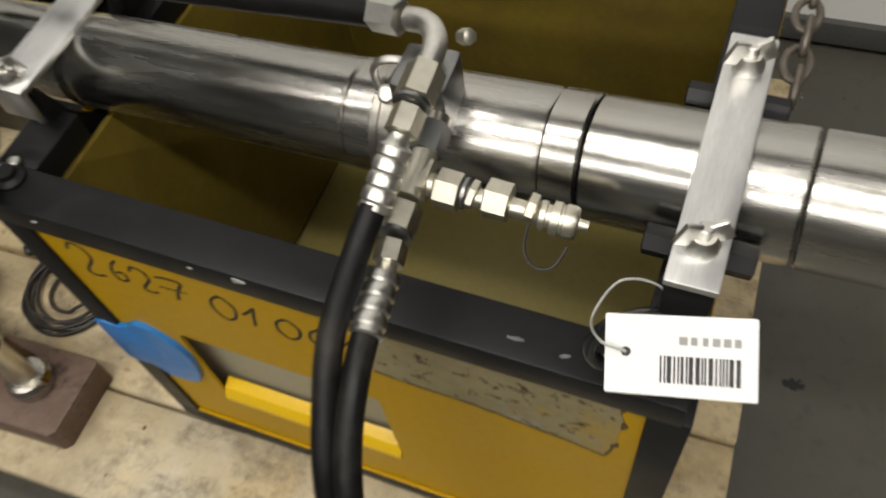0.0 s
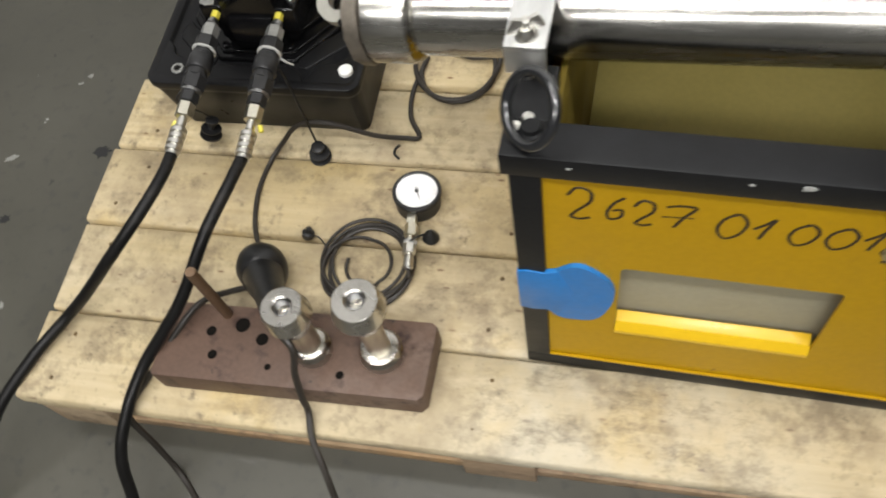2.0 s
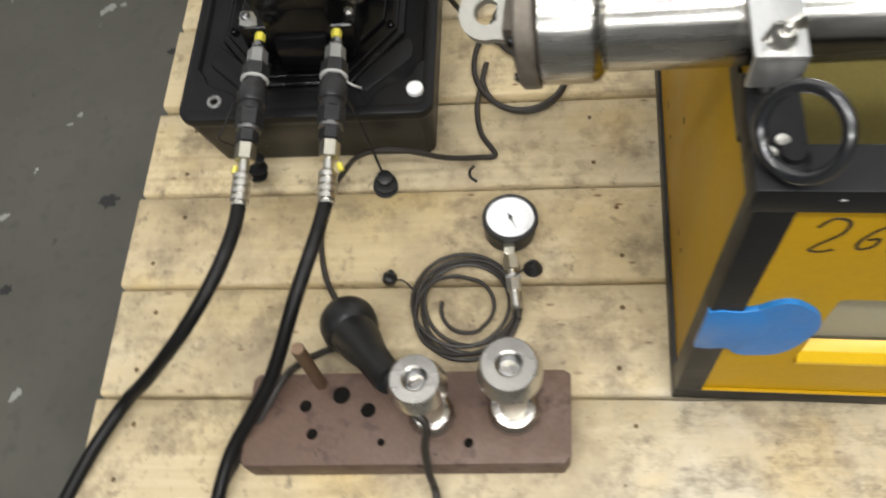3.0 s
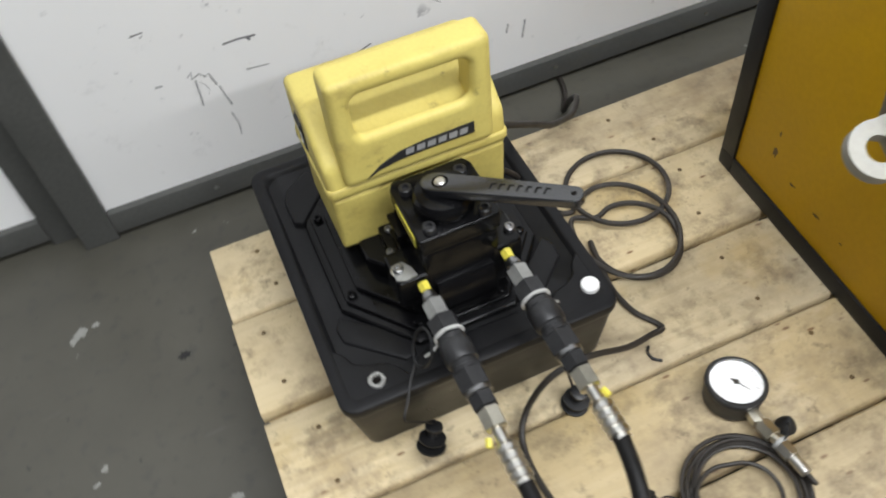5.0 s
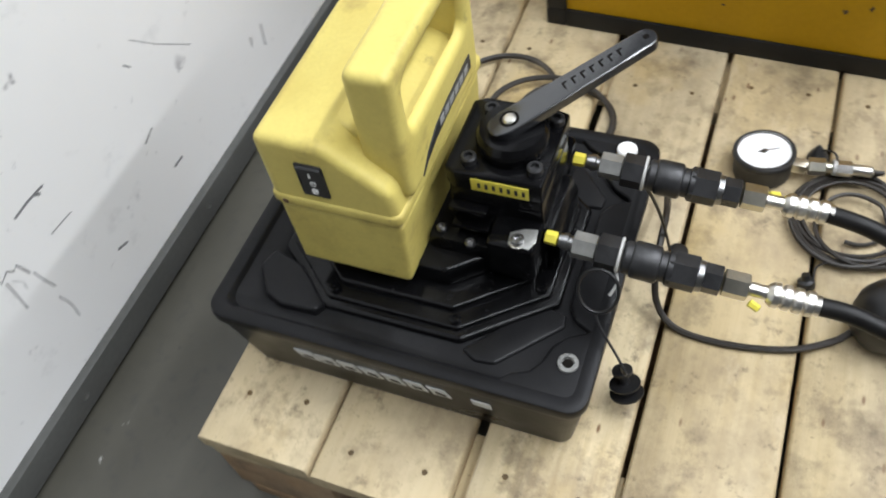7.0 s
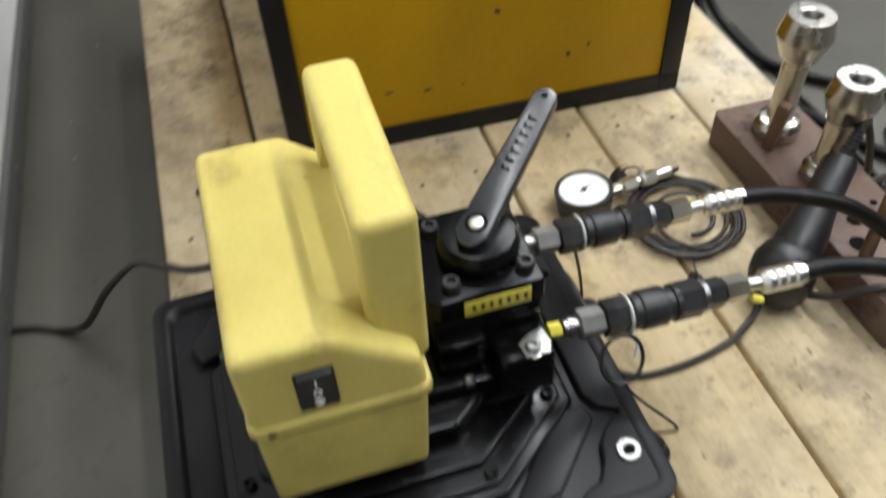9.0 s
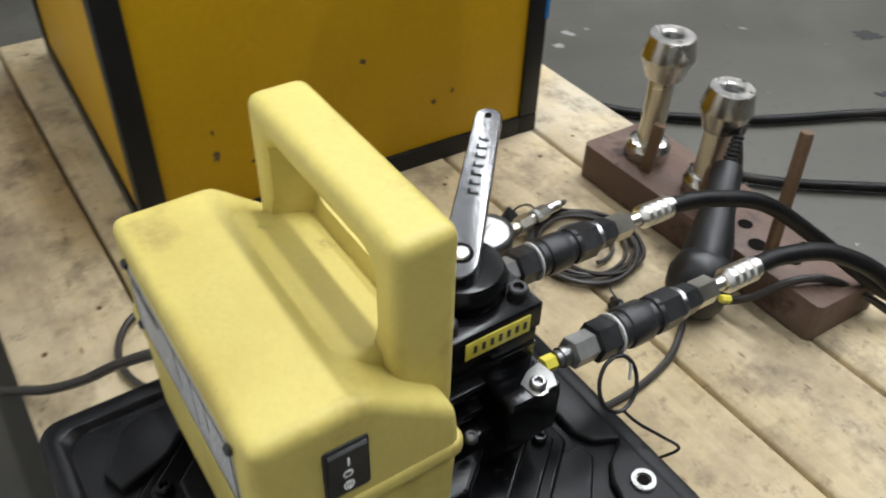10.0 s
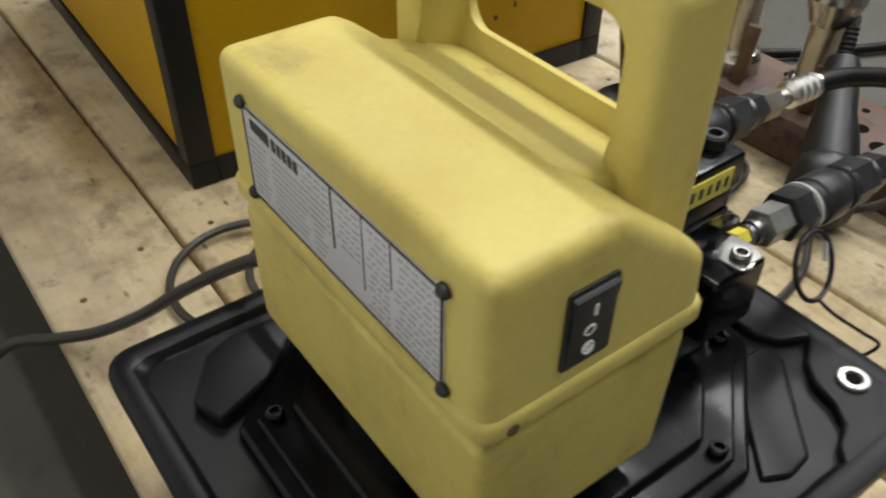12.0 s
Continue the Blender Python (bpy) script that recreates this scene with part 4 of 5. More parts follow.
part("port_block", box(0.966, 1.000, 0.205, 0.240, 0.648, 0.690, 0.003), M_STEEL_DARK, fit_grp, "grey steel port block")


def crimp(start, way):
    """A ribbed ferrule pressed on a hose end."""
    rows = [(0, 0.0056), (0.005, 0.0066)]
    for k in range(4):
        rows += [(0.008 + k * 0.0085, 0.0096), (0.0125 + k * 0.0085, 0.0096), (0.0140 + k * 0.0085, 0.0084)]
    part("crimp_ferrule", lathe(start, way, rows + [(0.043, 0.0094), (0.044, 0.0080)], 24), M_BRIGHT, fit_grp, "ribbed crimp ferrule")


crimp((0.9908, 0.164, 0.7005), (-0.006, -0.037, -0.024))
part("riser", joined(rod((0.995, 0.206, 0.668), (0.994, 0.150, 0.661), 0.0078), rod((0.994, 0.163, 0.661), (1.006, 0.163, 0.660), 0.0068)), M_ZINC, fit_grp, "zinc tee piece")
part("union_nut", hexagon((0.995, 0.200, 0.667), (0.9945, 0.180, 0.664), 0.0180), M_STEEL_DARK, fit_grp)
part("tee_body", box(0.985, 1.003, 0.154, 0.176, 0.652, 0.669, 0.003), M_ZINC, fit_grp)
part("union_nut", hexagon((0.994, 0.146, 0.6595), (0.9945, 0.128, 0.658), 0.0185), M_ZINC, fit_grp)
part("lock_ring", lathe((0.9945, 0.129, 0.658), (0.02, -1, 0), [(0, 0.0085), (0.0008, 0.0100), (0.0030, 0.0100), (0.0038, 0.0080)], 24), M_STEEL_DARK, fit_grp)
part("union_nut", hexagon((0.9955, 0.122, 0.658), (0.9968, 0.108, 0.657), 0.0155), M_ZINC, fit_grp)
crimp((0.9968, 0.109, 0.657), (0.07, -1, -0.06))
# the test-point branch from the tee
part("branch_pipe", rod((1.002, 0.163, 0.660), (1.068, 0.162, 0.655), 0.0058), M_ZINC, fit_grp)
for x0, x1, wide in ((1.007, 1.022, 0.0200), (1.026, 1.031, 0.0155), (1.036, 1.051, 0.0200), (1.060, 1.066, 0.0145)):
    part("union_nut", hexagon((x0, 0.1630, 0.6600), (x1, 0.1625, 0.6590), wide), M_ZINC, fit_grp)
part("lock_ring", lathe((1.0225, 0.163, 0.659), (1, 0, -0.07), [(0, 0.0080), (0.0006, 0.0094), (0.0024, 0.0094), (0.0030, 0.0080)], 24), M_STEEL_DARK, fit_grp)
part("test_point", lathe((1.066, 0.162, 0.6555), (1, 0.0, -0.07), [(0, 0.007), (0.002, 0.0086), (0.005, 0.0086), (0.0055, 0.0070), (0.008, 0.0070), (0.0085, 0.0098), (0.0130, 0.0098), (0.0136, 0.0090), (0.0150, 0.0090), (0.0156, 0.0098), (0.021, 0.0098), (0.023, 0.0085), (0.0235, 0.0035), (0.029, 0.003)], 24), M_ZINC, fit_grp, "knurled test point cap")
part("cap_cord", pipe([(1.062, 0.158, 0.650), (1.062, 0.148, 0.640), (1.069, 0.141, 0.634), (1.080, 0.142, 0.636), (1.086, 0.152, 0.645)], 0.0010, 6, 6), M_CABLE, fit_grp)
part("bleed_ring", pipe([(0.945, 0.232, 0.652), (0.943, 0.232, 0.668), (0.950, 0.234, 0.676), (0.962, 0.236, 0.676), (0.968, 0.236, 0.668)], 0.0028, 6, 10), M_BRIGHT, fit_grp, "small bright bow handle")
part("bleed_screw", lathe((0.953, 0.226, 0.655), (0, -0.6, 0.8), [(0, 0.0062), (0.004, 0.0062), (0.0055, 0.0045), (0.006, 0)], 16), M_BRIGHT, fit_grp)
part("bleed_plug", hexagon((0.996, 0.250, 0.690), (1.004, 0.246, 0.696), 0.0085), M_ZINC, fit_grp)

# the cradle stands askew on the boards, with all that it carries
SKEW = Matrix.Translation((0.648, 0.12, 0)) @ pose(0, 0, 0, 0, 0, -2.2) @ Matrix.Translation((-0.648, -0.12, 0))
TILTED = Matrix.Translation((0.9, 0.2457, 0.6074)) @ pose(0, 0, 0, 0, -6.2, -4.9)
cyl.matrix_basis = TILTED
for ob in (cradle, chain):
    ob.matrix_basis = SKEW @ Matrix.Translation(ORIGIN[ob])


# ---- the electric hydraulic pump ----
pump = thing("hydraulic_pump", (0.237, 0.61, PT), "pale yellow and black electric hydraulic pump on a black plastic tank", "pump")
MX = 0.2375


def ring_at(x0, x1, y0, y1, r, z):
    return [(a, b, z) for a, b in rrect(x0, x1, y0, y1, r, 6)]


tank = part("tank", loft([
    ring_at(0.104, 0.381, 0.450, 0.778, 0.011, 0.1442), ring_at(0.101, 0.384, 0.447, 0.781, 0.013, 0.1465),
    ring_at(0.0862, 0.3905, 0.4345, 0.7910, 0.018, 0.234), ring_at(0.0855, 0.391, 0.434, 0.7915, 0.018, 0.2365),
    ring_at(0.0843, 0.3917, 0.4323, 0.7932, 0.018, 0.2400), ring_at(0.0832, 0.3928, 0.4312, 0.7943, 0.018, 0.2435), ring_at(0.0830, 0.393, 0.431, 0.7945, 0.018, 0.2515),
    ring_at(0.0835, 0.3925, 0.4315, 0.794, 0.018, 0.2545), ring_at(0.0865, 0.3895, 0.4345, 0.791, 0.016, 0.2558), ring_at(0.0955, 0.3805, 0.4435, 0.782, 0.010, 0.2558),
    ring_at(0.0975, 0.3785, 0.4455, 0.780, 0.010, 0.2545), ring_at(0.0990, 0.3770, 0.4470, 0.7785, 0.018, 0.2505), ring_at(0.1005, 0.3755, 0.4485, 0.777, 0.016, 0.2490)]),
    M_TANK, pump, "black plastic tank with a dusty ribbed top", 45)


def mirrored(points):
    return [(2 * MX - a, b) for a, b in points][::-1]


corner = [(0.094, 0.442), (0.168, 0.442), (0.160, 0.450), (0.152, 0.464), (0.140, 0.474), (0.124, 0.478), (0.112, 0.486), (0.106, 0.500), (0.094, 0.512)]
diag = [(0.117, 0.549), (0.109, 0.534), (0.111, 0.516), (0.163, 0.468), (0.176, 0.470), (0.179, 0.496)]
back = [(0.146, 0.764), (0.118, 0.744), (0.111, 0.726), (0.112, 0.690), (0.122, 0.684), (0.156, 0.722), (0.166, 0.757)]
bar = [(0.112, 0.600), (0.112, 0.668), (0.1035, 0.668), (0.1035, 0.600)]
for outline, top in ((corner, 0.2557), (diag, 0.2520), (back, 0.2585)):
    for shape in (outline, mirrored(outline)):
        part("raised_pad", prism(shape, "xy", 0.2415, top, 0.0035, 3), M_TANK, tank)
part("raised_pad", prism([(0.160, 0.4405), (0.315, 0.4405), (0.304, 0.462), (0.290, 0.470), (0.185, 0.470), (0.171, 0.462)], "xy", 0.2415, 0.2553, 0.003, 3), M_TANK, tank)
octo = [(0.122, 0.552), (0.182, 0.478), (0.293, 0.478), (0.353, 0.552), (0.353, 0.690), (0.300, 0.752), (0.175, 0.752), (0.122, 0.690)]


def shrunk(points, f):
    cx, cy = 0.2375, 0.615
    return [(cx + (a - cx) * f, cy + (b - cy) * f) for a, b in points]


part("plinth", prism(octo, "xy", 0.2415, 0.2555, 0.004, 3), M_OILY, pump, "oily black octagonal plinth")
part("plinth_step", prism(shrunk(octo, 0.93), "xy", 0.2545, 0.2605, 0.0025, 3), M_OILY, pump)
part("pump_plate", prism(shrunk(octo, 0.80), "xy", 0.2600, 0.2680, 0.003, 3), M_OILY, pump, "oily black pump plate")
for a, b in shrunk(octo, 0.86):
    cap_screw((a, b, 0.2602), (0, 0, 1), 0.0052, 0.0055, M_OILY, pump)
part("motor_foot", joined(prism(shrunk(octo, 0.62), "xy", 0.2675, 0.292, 0.004, 3), lathe((0.245, 0.655, 0.266), (0, 0, 1), [(0, 0.055), (0.03, 0.055), (0.034, 0.05)], 32)), M_OILY, pump)
# tank corner screws
for sx, mat_, lab in ((0.127, M_NUT, "dull steel socket plug"), (0.371, M_WHITE, "white filler plug")):
    sy = 0.456 if sx < 0.2 else 0.463
    if sx < 0.2:
        part("corner_plug", lathe((sx, sy, 0.2555), (0, 0, 1), [(0, 0.0092), (0.0022, 0.0092), (0.0028, 0.0086), (0.0028, 0.0054), (0.0008, 0.0050), (0.0008, 0)], 22), mat_, tank, lab)
        part("socket", lathe((sx, sy, 0.2565), (0, 0, 1), [(0, 0.0049), (0.0004, 0.0049), (0.0004, 0)], 6), M_HOLE, tank)
    else:
        part("corner_plug", lathe((sx, sy, 0.2555), (0, 0, 1), [(0, 0.0100), (0.005, 0.0100), (0.0065, 0.0086), (0.0065, 0)], 22), mat_, tank, lab)
# pale slanted blocks moulded on the tank flank
for k in range(7):
    y0 = 0.708 - k * 0.0226
    w = 0.0175 if k else 0.019
    s = prism([(y0, 0.198), (y0 - w, 0.1985), (y0 - w + 0.004, 0.2185), (y0 + 0.004, 0.218)], "yz", 0.0, 0.0010, 0.0)
    core = prism([(y0 - 0.005, 0.2035), (y0 - w + 0.004, 0.2035), (y0 - w + 0.006, 0.2085), (y0 - 0.003, 0.2085)], "yz", -0.0006, 0.0, 0.0)
    m = Matrix.Translation((0.0921, 0, 0.198)) @ pose(0, 0, 0, 0, -9.6, 0) @ Matrix.Translation((0, 0, -0.198))
    piece = part("mark_block", turned(s, m @ Matrix.Translation((-0.0008, 0, 0))), M_MARK, tank, "pale moulded mark")
    part("mark_gap", turned(core, m @ Matrix.Translation((-0.0008, 0, 0))), M_TANK, piece)
part("mark_block", turned(box(-0.0008, 0.0002, 0.516, 0.534, 0.2, 0.216, 0.0004), Matrix.Translation((0.0921, 0, 0.198)) @ pose(0, 0, 0, 0, -9.6, 0) @ Matrix.Translation((0, 0, -0.198))), M_MARK, tank)

# yellow covers
upper = part("upper_cover", prism([(0.7125, 0.371), (0.7125, 0.4485), (0.652, 0.4490), (0.6015, 0.409), (0.597, 0.371)], "yz", 0.1475, 0.3425, 0.0095, 5), M_PLASTIC_YELLOW, pump, "pale yellow plastic hood with dirty smears", 50)
lower = even_shading(part("lower_cover", prism([(0.7105, 0.286), (0.7115, 0.3655), (0.599, 0.3655), (0.603, 0.286)], "yz", 0.1495, 0.3405, 0.006, 3), M_PLASTIC_YELLOW, pump, "", 50))
part("cover_seam", box(0.1500, 0.3400, 0.6010, 0.7100, 0.3650, 0.3720, 0.0005), M_PLASTIC_YELLOW, pump)
part("bead", prism(rrect(0.1458, 0.3442, 0.5955, 0.7142, 0.008, 4), "xy", 0.3708, 0.3825, 0.004, 4), M_PLASTIC_YELLOW, upper, "", 50)
grip = framed_panel(0.1655, 0.3265, 0.384, 0.5125, 0.1865, 0.3045, 0.4425, 0.4935, 0.5915, 0.6290, 0.011)
soften(grip, 0.0115, 5, 40)
handle = part("handle", grip, M_PLASTIC_YELLOW, pump, "yellow carrying handle with grimy edges", 50)
# the finger trough under the handle: it falls from the flat top to a groove behind the front rim
trough = new("trough_cutter", link(turned(prism([(0.668, 0.486), (0.6600, 0.4500), (0.6510, 0.4468), (0.6030, 0.4310), (0.6000, 0.4425), (0.598, 0.486)], "yz", 0.1850, 0.3060), Matrix.Translation(-ORIGIN[upper])), "trough_cutter", M_PLASTIC_YELLOW))
trough.parent = pump
for ob in (upper, handle):
    cut = ob.modifiers.new("cut", "BOOLEAN")
    cut.operation, cut.solver, cut.object = "DIFFERENCE", "EXACT", trough
    bpy.context.view_layer.update()
    hollowed = bpy.data.meshes.new_from_object(ob.evaluated_get(bpy.context.evaluated_depsgraph_get()))
    ob.modifiers.clear()
    ob.data = hollowed
    hollowed.set_sharp_from_angle(angle=radians(32))
    even_shading(ob)
bpy.data.objects.remove(trough)
part("trough_floor", prism([(0.6570, 0.4490), (0.5990, 0.4306), (0.5990, 0.4020), (0.6570, 0.4020)], "yz", 0.1760, 0.3150, 0.0075, 5), M_PLASTIC_YELLOW, pump, "", 50)
# black badge with pale marks under the handle
badge = [(0.188, 0.3900), (0.200, 0.3965), (0.222, 0.4010), (0.250, 0.4025), (0.304, 0.4025), (0.304, 0.4165), (0.252, 0.4155), (0.224, 0.4120), (0.203, 0.4030)]
plate = part("badge", prism(badge, "xz", 0.5903, 0.5918), M_INK, pump, "black swoosh-shaped badge with pale blocks")
for k in range(6):
    x0 = 0.230 + k * 0.0115
    part("badge_mark", prism([(x0, 0.4055), (x0 + 0.0085, 0.4055), (x0 + 0.0097, 0.4125), (x0 + 0.0012, 0.4125)], "xz", 0.5899, 0.5904), M_GREYINK, plate)
# rocker switch
SW = Matrix.Translation((0.0012, -0.0028, -0.0122))
sw = part("rocker_switch", turned(prism(rrect(0.6575, 0.6820, 0.4020, 0.4400, 0.002, 3), "yz", 0.1452, 0.1475, 0.0006), SW), M_INK, pump, "black rocker switch")
part("rocker", turned(prism([(0.1458, 0.4035), (0.1446, 0.4045), (0.1452, 0.420), (0.1432, 0.4365), (0.1458, 0.438)], "xz", 0.6590, 0.6800, 0.0004), SW), M_INK, sw)
part("switch_mark", turned(box(0.1432, 0.1440, 0.6690, 0.6702, 0.4265, 0.4315, 0), SW), M_WHITE, sw)
part("switch_mark", turned(torus((0.1450, 0.6696, 0.4180), (1, 0.0, 0.12), 0.0024, 0.0005, 20, 6), SW), M_WHITE, sw)
part("switch_mark", turned(joined(torus((0.1447, 0.6696, 0.4095), (1, 0, -0.1), 0.0026, 0.0005, 20, 6), torus((0.1447, 0.6696, 0.4095), (1, 0, -0.1), 0.0012, 0.0004, 16, 6)), SW), M_WHITE, sw)
# type plate on the back
PLATE = Matrix.Translation((0.2430, 0, 0.4085)) @ Matrix.Diagonal((0.905, 1, 0.83, 1)) @ Matrix.Translation((-0.2450, 0.0004, -0.41425))


def on_plate(name, bm, material, parent, label=""):
    return part(name, turned(bm, PLATE), material, parent, label)


tp = on_plate("type_plate", box(0.164, 0.326, 0.7120, 0.7133, 0.386, 0.4425, 0.0003), M_PLATE, pump, "grey type plate with small print")
for a, b, c, d in ((0.164, 0.326, 0.4413, 0.4425), (0.164, 0.326, 0.386, 0.3872), (0.164, 0.1652, 0.3872, 0.4413), (0.3248, 0.326, 0.3872, 0.4413), (0.2430, 0.2443, 0.4055, 0.4413), (0.2190, 0.2196, 0.398, 0.4413), (0.198, 0.1986, 0.415, 0.4413)):
    on_plate("rule_line", box(a, b, 0.7132, 0.7136, c, d, 0), M_INK, tp)
on_plate("plate_heading", prism([(0.318, 0.4375), (0.318, 0.4315), (0.300, 0.4300), (0.300, 0.4375)], "xz", 0.7132, 0.7136), M_INK, tp)
for k in range(5):
    on_plate("plate_heading", box(0.2935 - k * 0.0052, 0.2970 - k * 0.0052, 0.7132, 0.7136, 0.4300, 0.4370, 0), M_INK, tp)
for k in range(9):
    for a, b in ((0.250, 0.262), (0.266, 0.300), (0.304, 0.322)):
        on_plate("print_bar", box(a + 0.002 * (k % 3), b, 0.7132, 0.7134, 0.4238 - k * 0.0040, 0.4246 - k * 0.0040, 0), M_PRINT, tp)
pr = random.Random(5)
for col, (a, b) in enumerate(((0.2465, 0.272), (0.222, 0.241), (0.2005, 0.217), (0.167, 0.196))):
    z = 0.4375
    while z > (0.409 if col < 2 else 0.390):
        x = a
        while x < b - 0.003:
            w = min(pr.uniform(0.002, 0.006), b - x)
            on_plate("print_bar", box(x, x + w, 0.7132, 0.7134, z - 0.0010, z, 0), M_PRINT, tp)
            x += w + 0.0016
        z -= 0.0042
for a in (0.1635, 0.3265):
    for b in (0.3855, 0.443):
        on_plate("plate_screw", lathe((a, 0.7128, b), (0, 1, 0), [(0, 0.0038), (0.0016, 0.0036), (0.0028, 0.0022), (0.0030, 0)], 14), M_INK, tp, "black plate screw")
# a dimple in the hood
part("dimple", lathe((0.1455, 0.700, 0.3755), (-1, 0, 0), [(0, 0.0030), (0.0004, 0.0026), (0.0004, 0)], 12), M_PEG, pump)

# valve block with its lever
valve = part("valve_block", joined(box(0.2065, 0.2840, 0.4985, 0.5800, 0.262, 0.362, 0.003), prism([(0.204, 0.498), (0.287, 0.498), (0.290, 0.510), (0.290, 0.572), (0.284, 0.582), (0.208, 0.582), (0.203, 0.574)], "xy", 0.3640, 0.3850, 0.003, 3),
                                   box(0.2075, 0.2830, 0.4995, 0.5790, 0.3615, 0.3645, 0.0)), M_OILY, pump, "oily black valve block")
part("manifold", box(0.188, 0.300, 0.504, 0.600, 0.268, 0.308, 0.004), M_OILY, pump, "black port manifold")
part("port_lug", box(0.176, 0.212, 0.498, 0.540, 0.292, 0.3355, 0.005, 3), M_OILY, pump)
part("port_lug", box(0.277, 0.310, 0.498, 0.540, 0.290, 0.3335, 0.005, 3), M_OILY, pump)
part("front_rib", prism([(0.502, 0.268), (0.502, 0.320), (0.493, 0.320), (0.487, 0.304), (0.487, 0.268)], "yz", 0.214, 0.276, 0.0025), M_OILY, pump)
for z in (0.316, 0.340):
    part("casting_rib", box(0.196, 0.2068, 0.545, 0.579, z, z + 0.006, 0.002), M_OILY, valve)
part("cross_rib", joined(*[box(0.2050, 0.2070, 0.500, 0.578, z, z + 0.004, 0.0008) for z in (0.290, 0.318, 0.346)]), M_OILY, valve)
for a, b in ((0.2165, 0.563), (0.2185, 0.508), (0.2735, 0.562), (0.2745, 0.506)):
    cap_screw((a, b, 0.3845), (0, 0, 1), 0.0066, 0.0075, M_COUPLER, valve, "black socket screw")
cap_screw((0.183, 0.514, 0.3355), (0, 0, 1), 0.0056, 0.006, M_STEEL_DARK, pump, "grey socket screw")
cap_screw((0.303, 0.514, 0.3335), (0, 0, 1), 0.0056, 0.006, M_STEEL_DARK, pump)
part("lug_washer", lathe((0.183, 0.514, 0.3340), (0, 0, 1), [(0, 0.0076), (0.0018, 0.0076), (0.0020, 0.0070), (0.0020, 0.004)], 20), M_TUBE_DULL, pump)
for a, b in ((0.189, 0.560), (0.198, 0.590)):
    cap_screw((a, b, 0.307), (0, 0, 1), 0.0045, 0.005, M_STEEL_DARK, pump)
part("lug_plate", prism([(0.1770, 0.5030), (0.186, 0.4990), (0.1985, 0.501), (0.1965, 0.512), (0.190, 0.5225), (0.1780, 0.521)], "xy", 0.3350, 0.3366, 0.0004), M_NUT, pump, "bare steel plate on the port lug")
lab = part("warning_label", box(0.2026, 0.2036, 0.509, 0.558, 0.3665, 0.3805, 0.0003), M_YELLOWCAP, valve, "yellow warning label")
for k in range(7):
    part("print_bar", box(0.2023, 0.2027, 0.512 + k * 0.0063, 0.5145 + k * 0.0063, 0.3705, 0.3765, 0), M_INK, lab)
HX, HY = 0.2445, 0.5345
part("lever_hub", lathe((HX, HY, 0.3845), (0, 0, 1), [(0, 0.0285), (0.003, 0.0300), (0.012, 0.0300), (0.015, 0.0285), (0.0185, 0.0265), (0.0190, 0.022)], 36), M_OILY, pump, "round black lever hub")
TIPX, TIPY = 0.3450, 0.4415
span = math.hypot(TIPX - HX, TIPY - HY)
outline = []
for k in range(13):
    a = radians(-90 + 180 * k / 12)
    outline.append((span - 0.0095 + 0.0098 * math.cos(a), 0.0098 * math.sin(a)))
for k in range(13):
    a = radians(90 + 180 * k / 12)
    outline.append((-0.004 + 0.0155 * math.cos(a), 0.0122 * math.sin(a)))
lever_pose = pose(HX, HY, 0.4030, 0, 0, math.degrees(math.atan2(TIPY - HY, TIPX - HX))) @ pose(0, 0, 0, 0, -9.5, 0)
lever = part("lever", turned(prism(outline, "xy", 0.0, 0.0105, 0.0022, 3), lever_pose), M_LEVER, pump, "long black control lever with raised marks")
part("pivot_recess", turned(lathe((0, 0, 0.0100), (0, 0, 1), [(0, 0.0080), (0.0008, 0.0080), (0.0008, 0)], 24), lever_pose), M_HOLE, lever)
part("pivot_screw", turned(lathe((0, 0, 0.0075), (0, 0, 1), [(0, 0.0056), (0.0034, 0.0056), (0.0046, 0.0046), (0.0050, 0.0030), (0.0042, 0.0026), (0.0042, 0)], 20), lever_pose), M_BRIGHT, lever, "bright steel pivot screw with a socket")
part("end_hole", turned(lathe((span - 0.0085, 0, 0.0101), (0, 0, 1), [(0, 0.0026), (0.0006, 0.0026), (0.0006, 0)], 14), lever_pose), M_HOLE, lever)
for k in range(7):
    a = 0.050 + k * 0.0086
    part("lever_mark", turned(joined(prism([(a, -0.0036), (a + 0.0016, -0.0036), (a + 0.0022, 0.0036), (a + 0.0006, 0.0036)], "xy", 0.0100, 0.0108), prism([(a + 0.0018, 0.0022), (a + 0.0050, 0.0022), (a + 0.0052, 0.0036), (a + 0.0020, 0.0036)], "xy", 0.0100, 0.0108)), lever_pose), M_HOLE, lever)


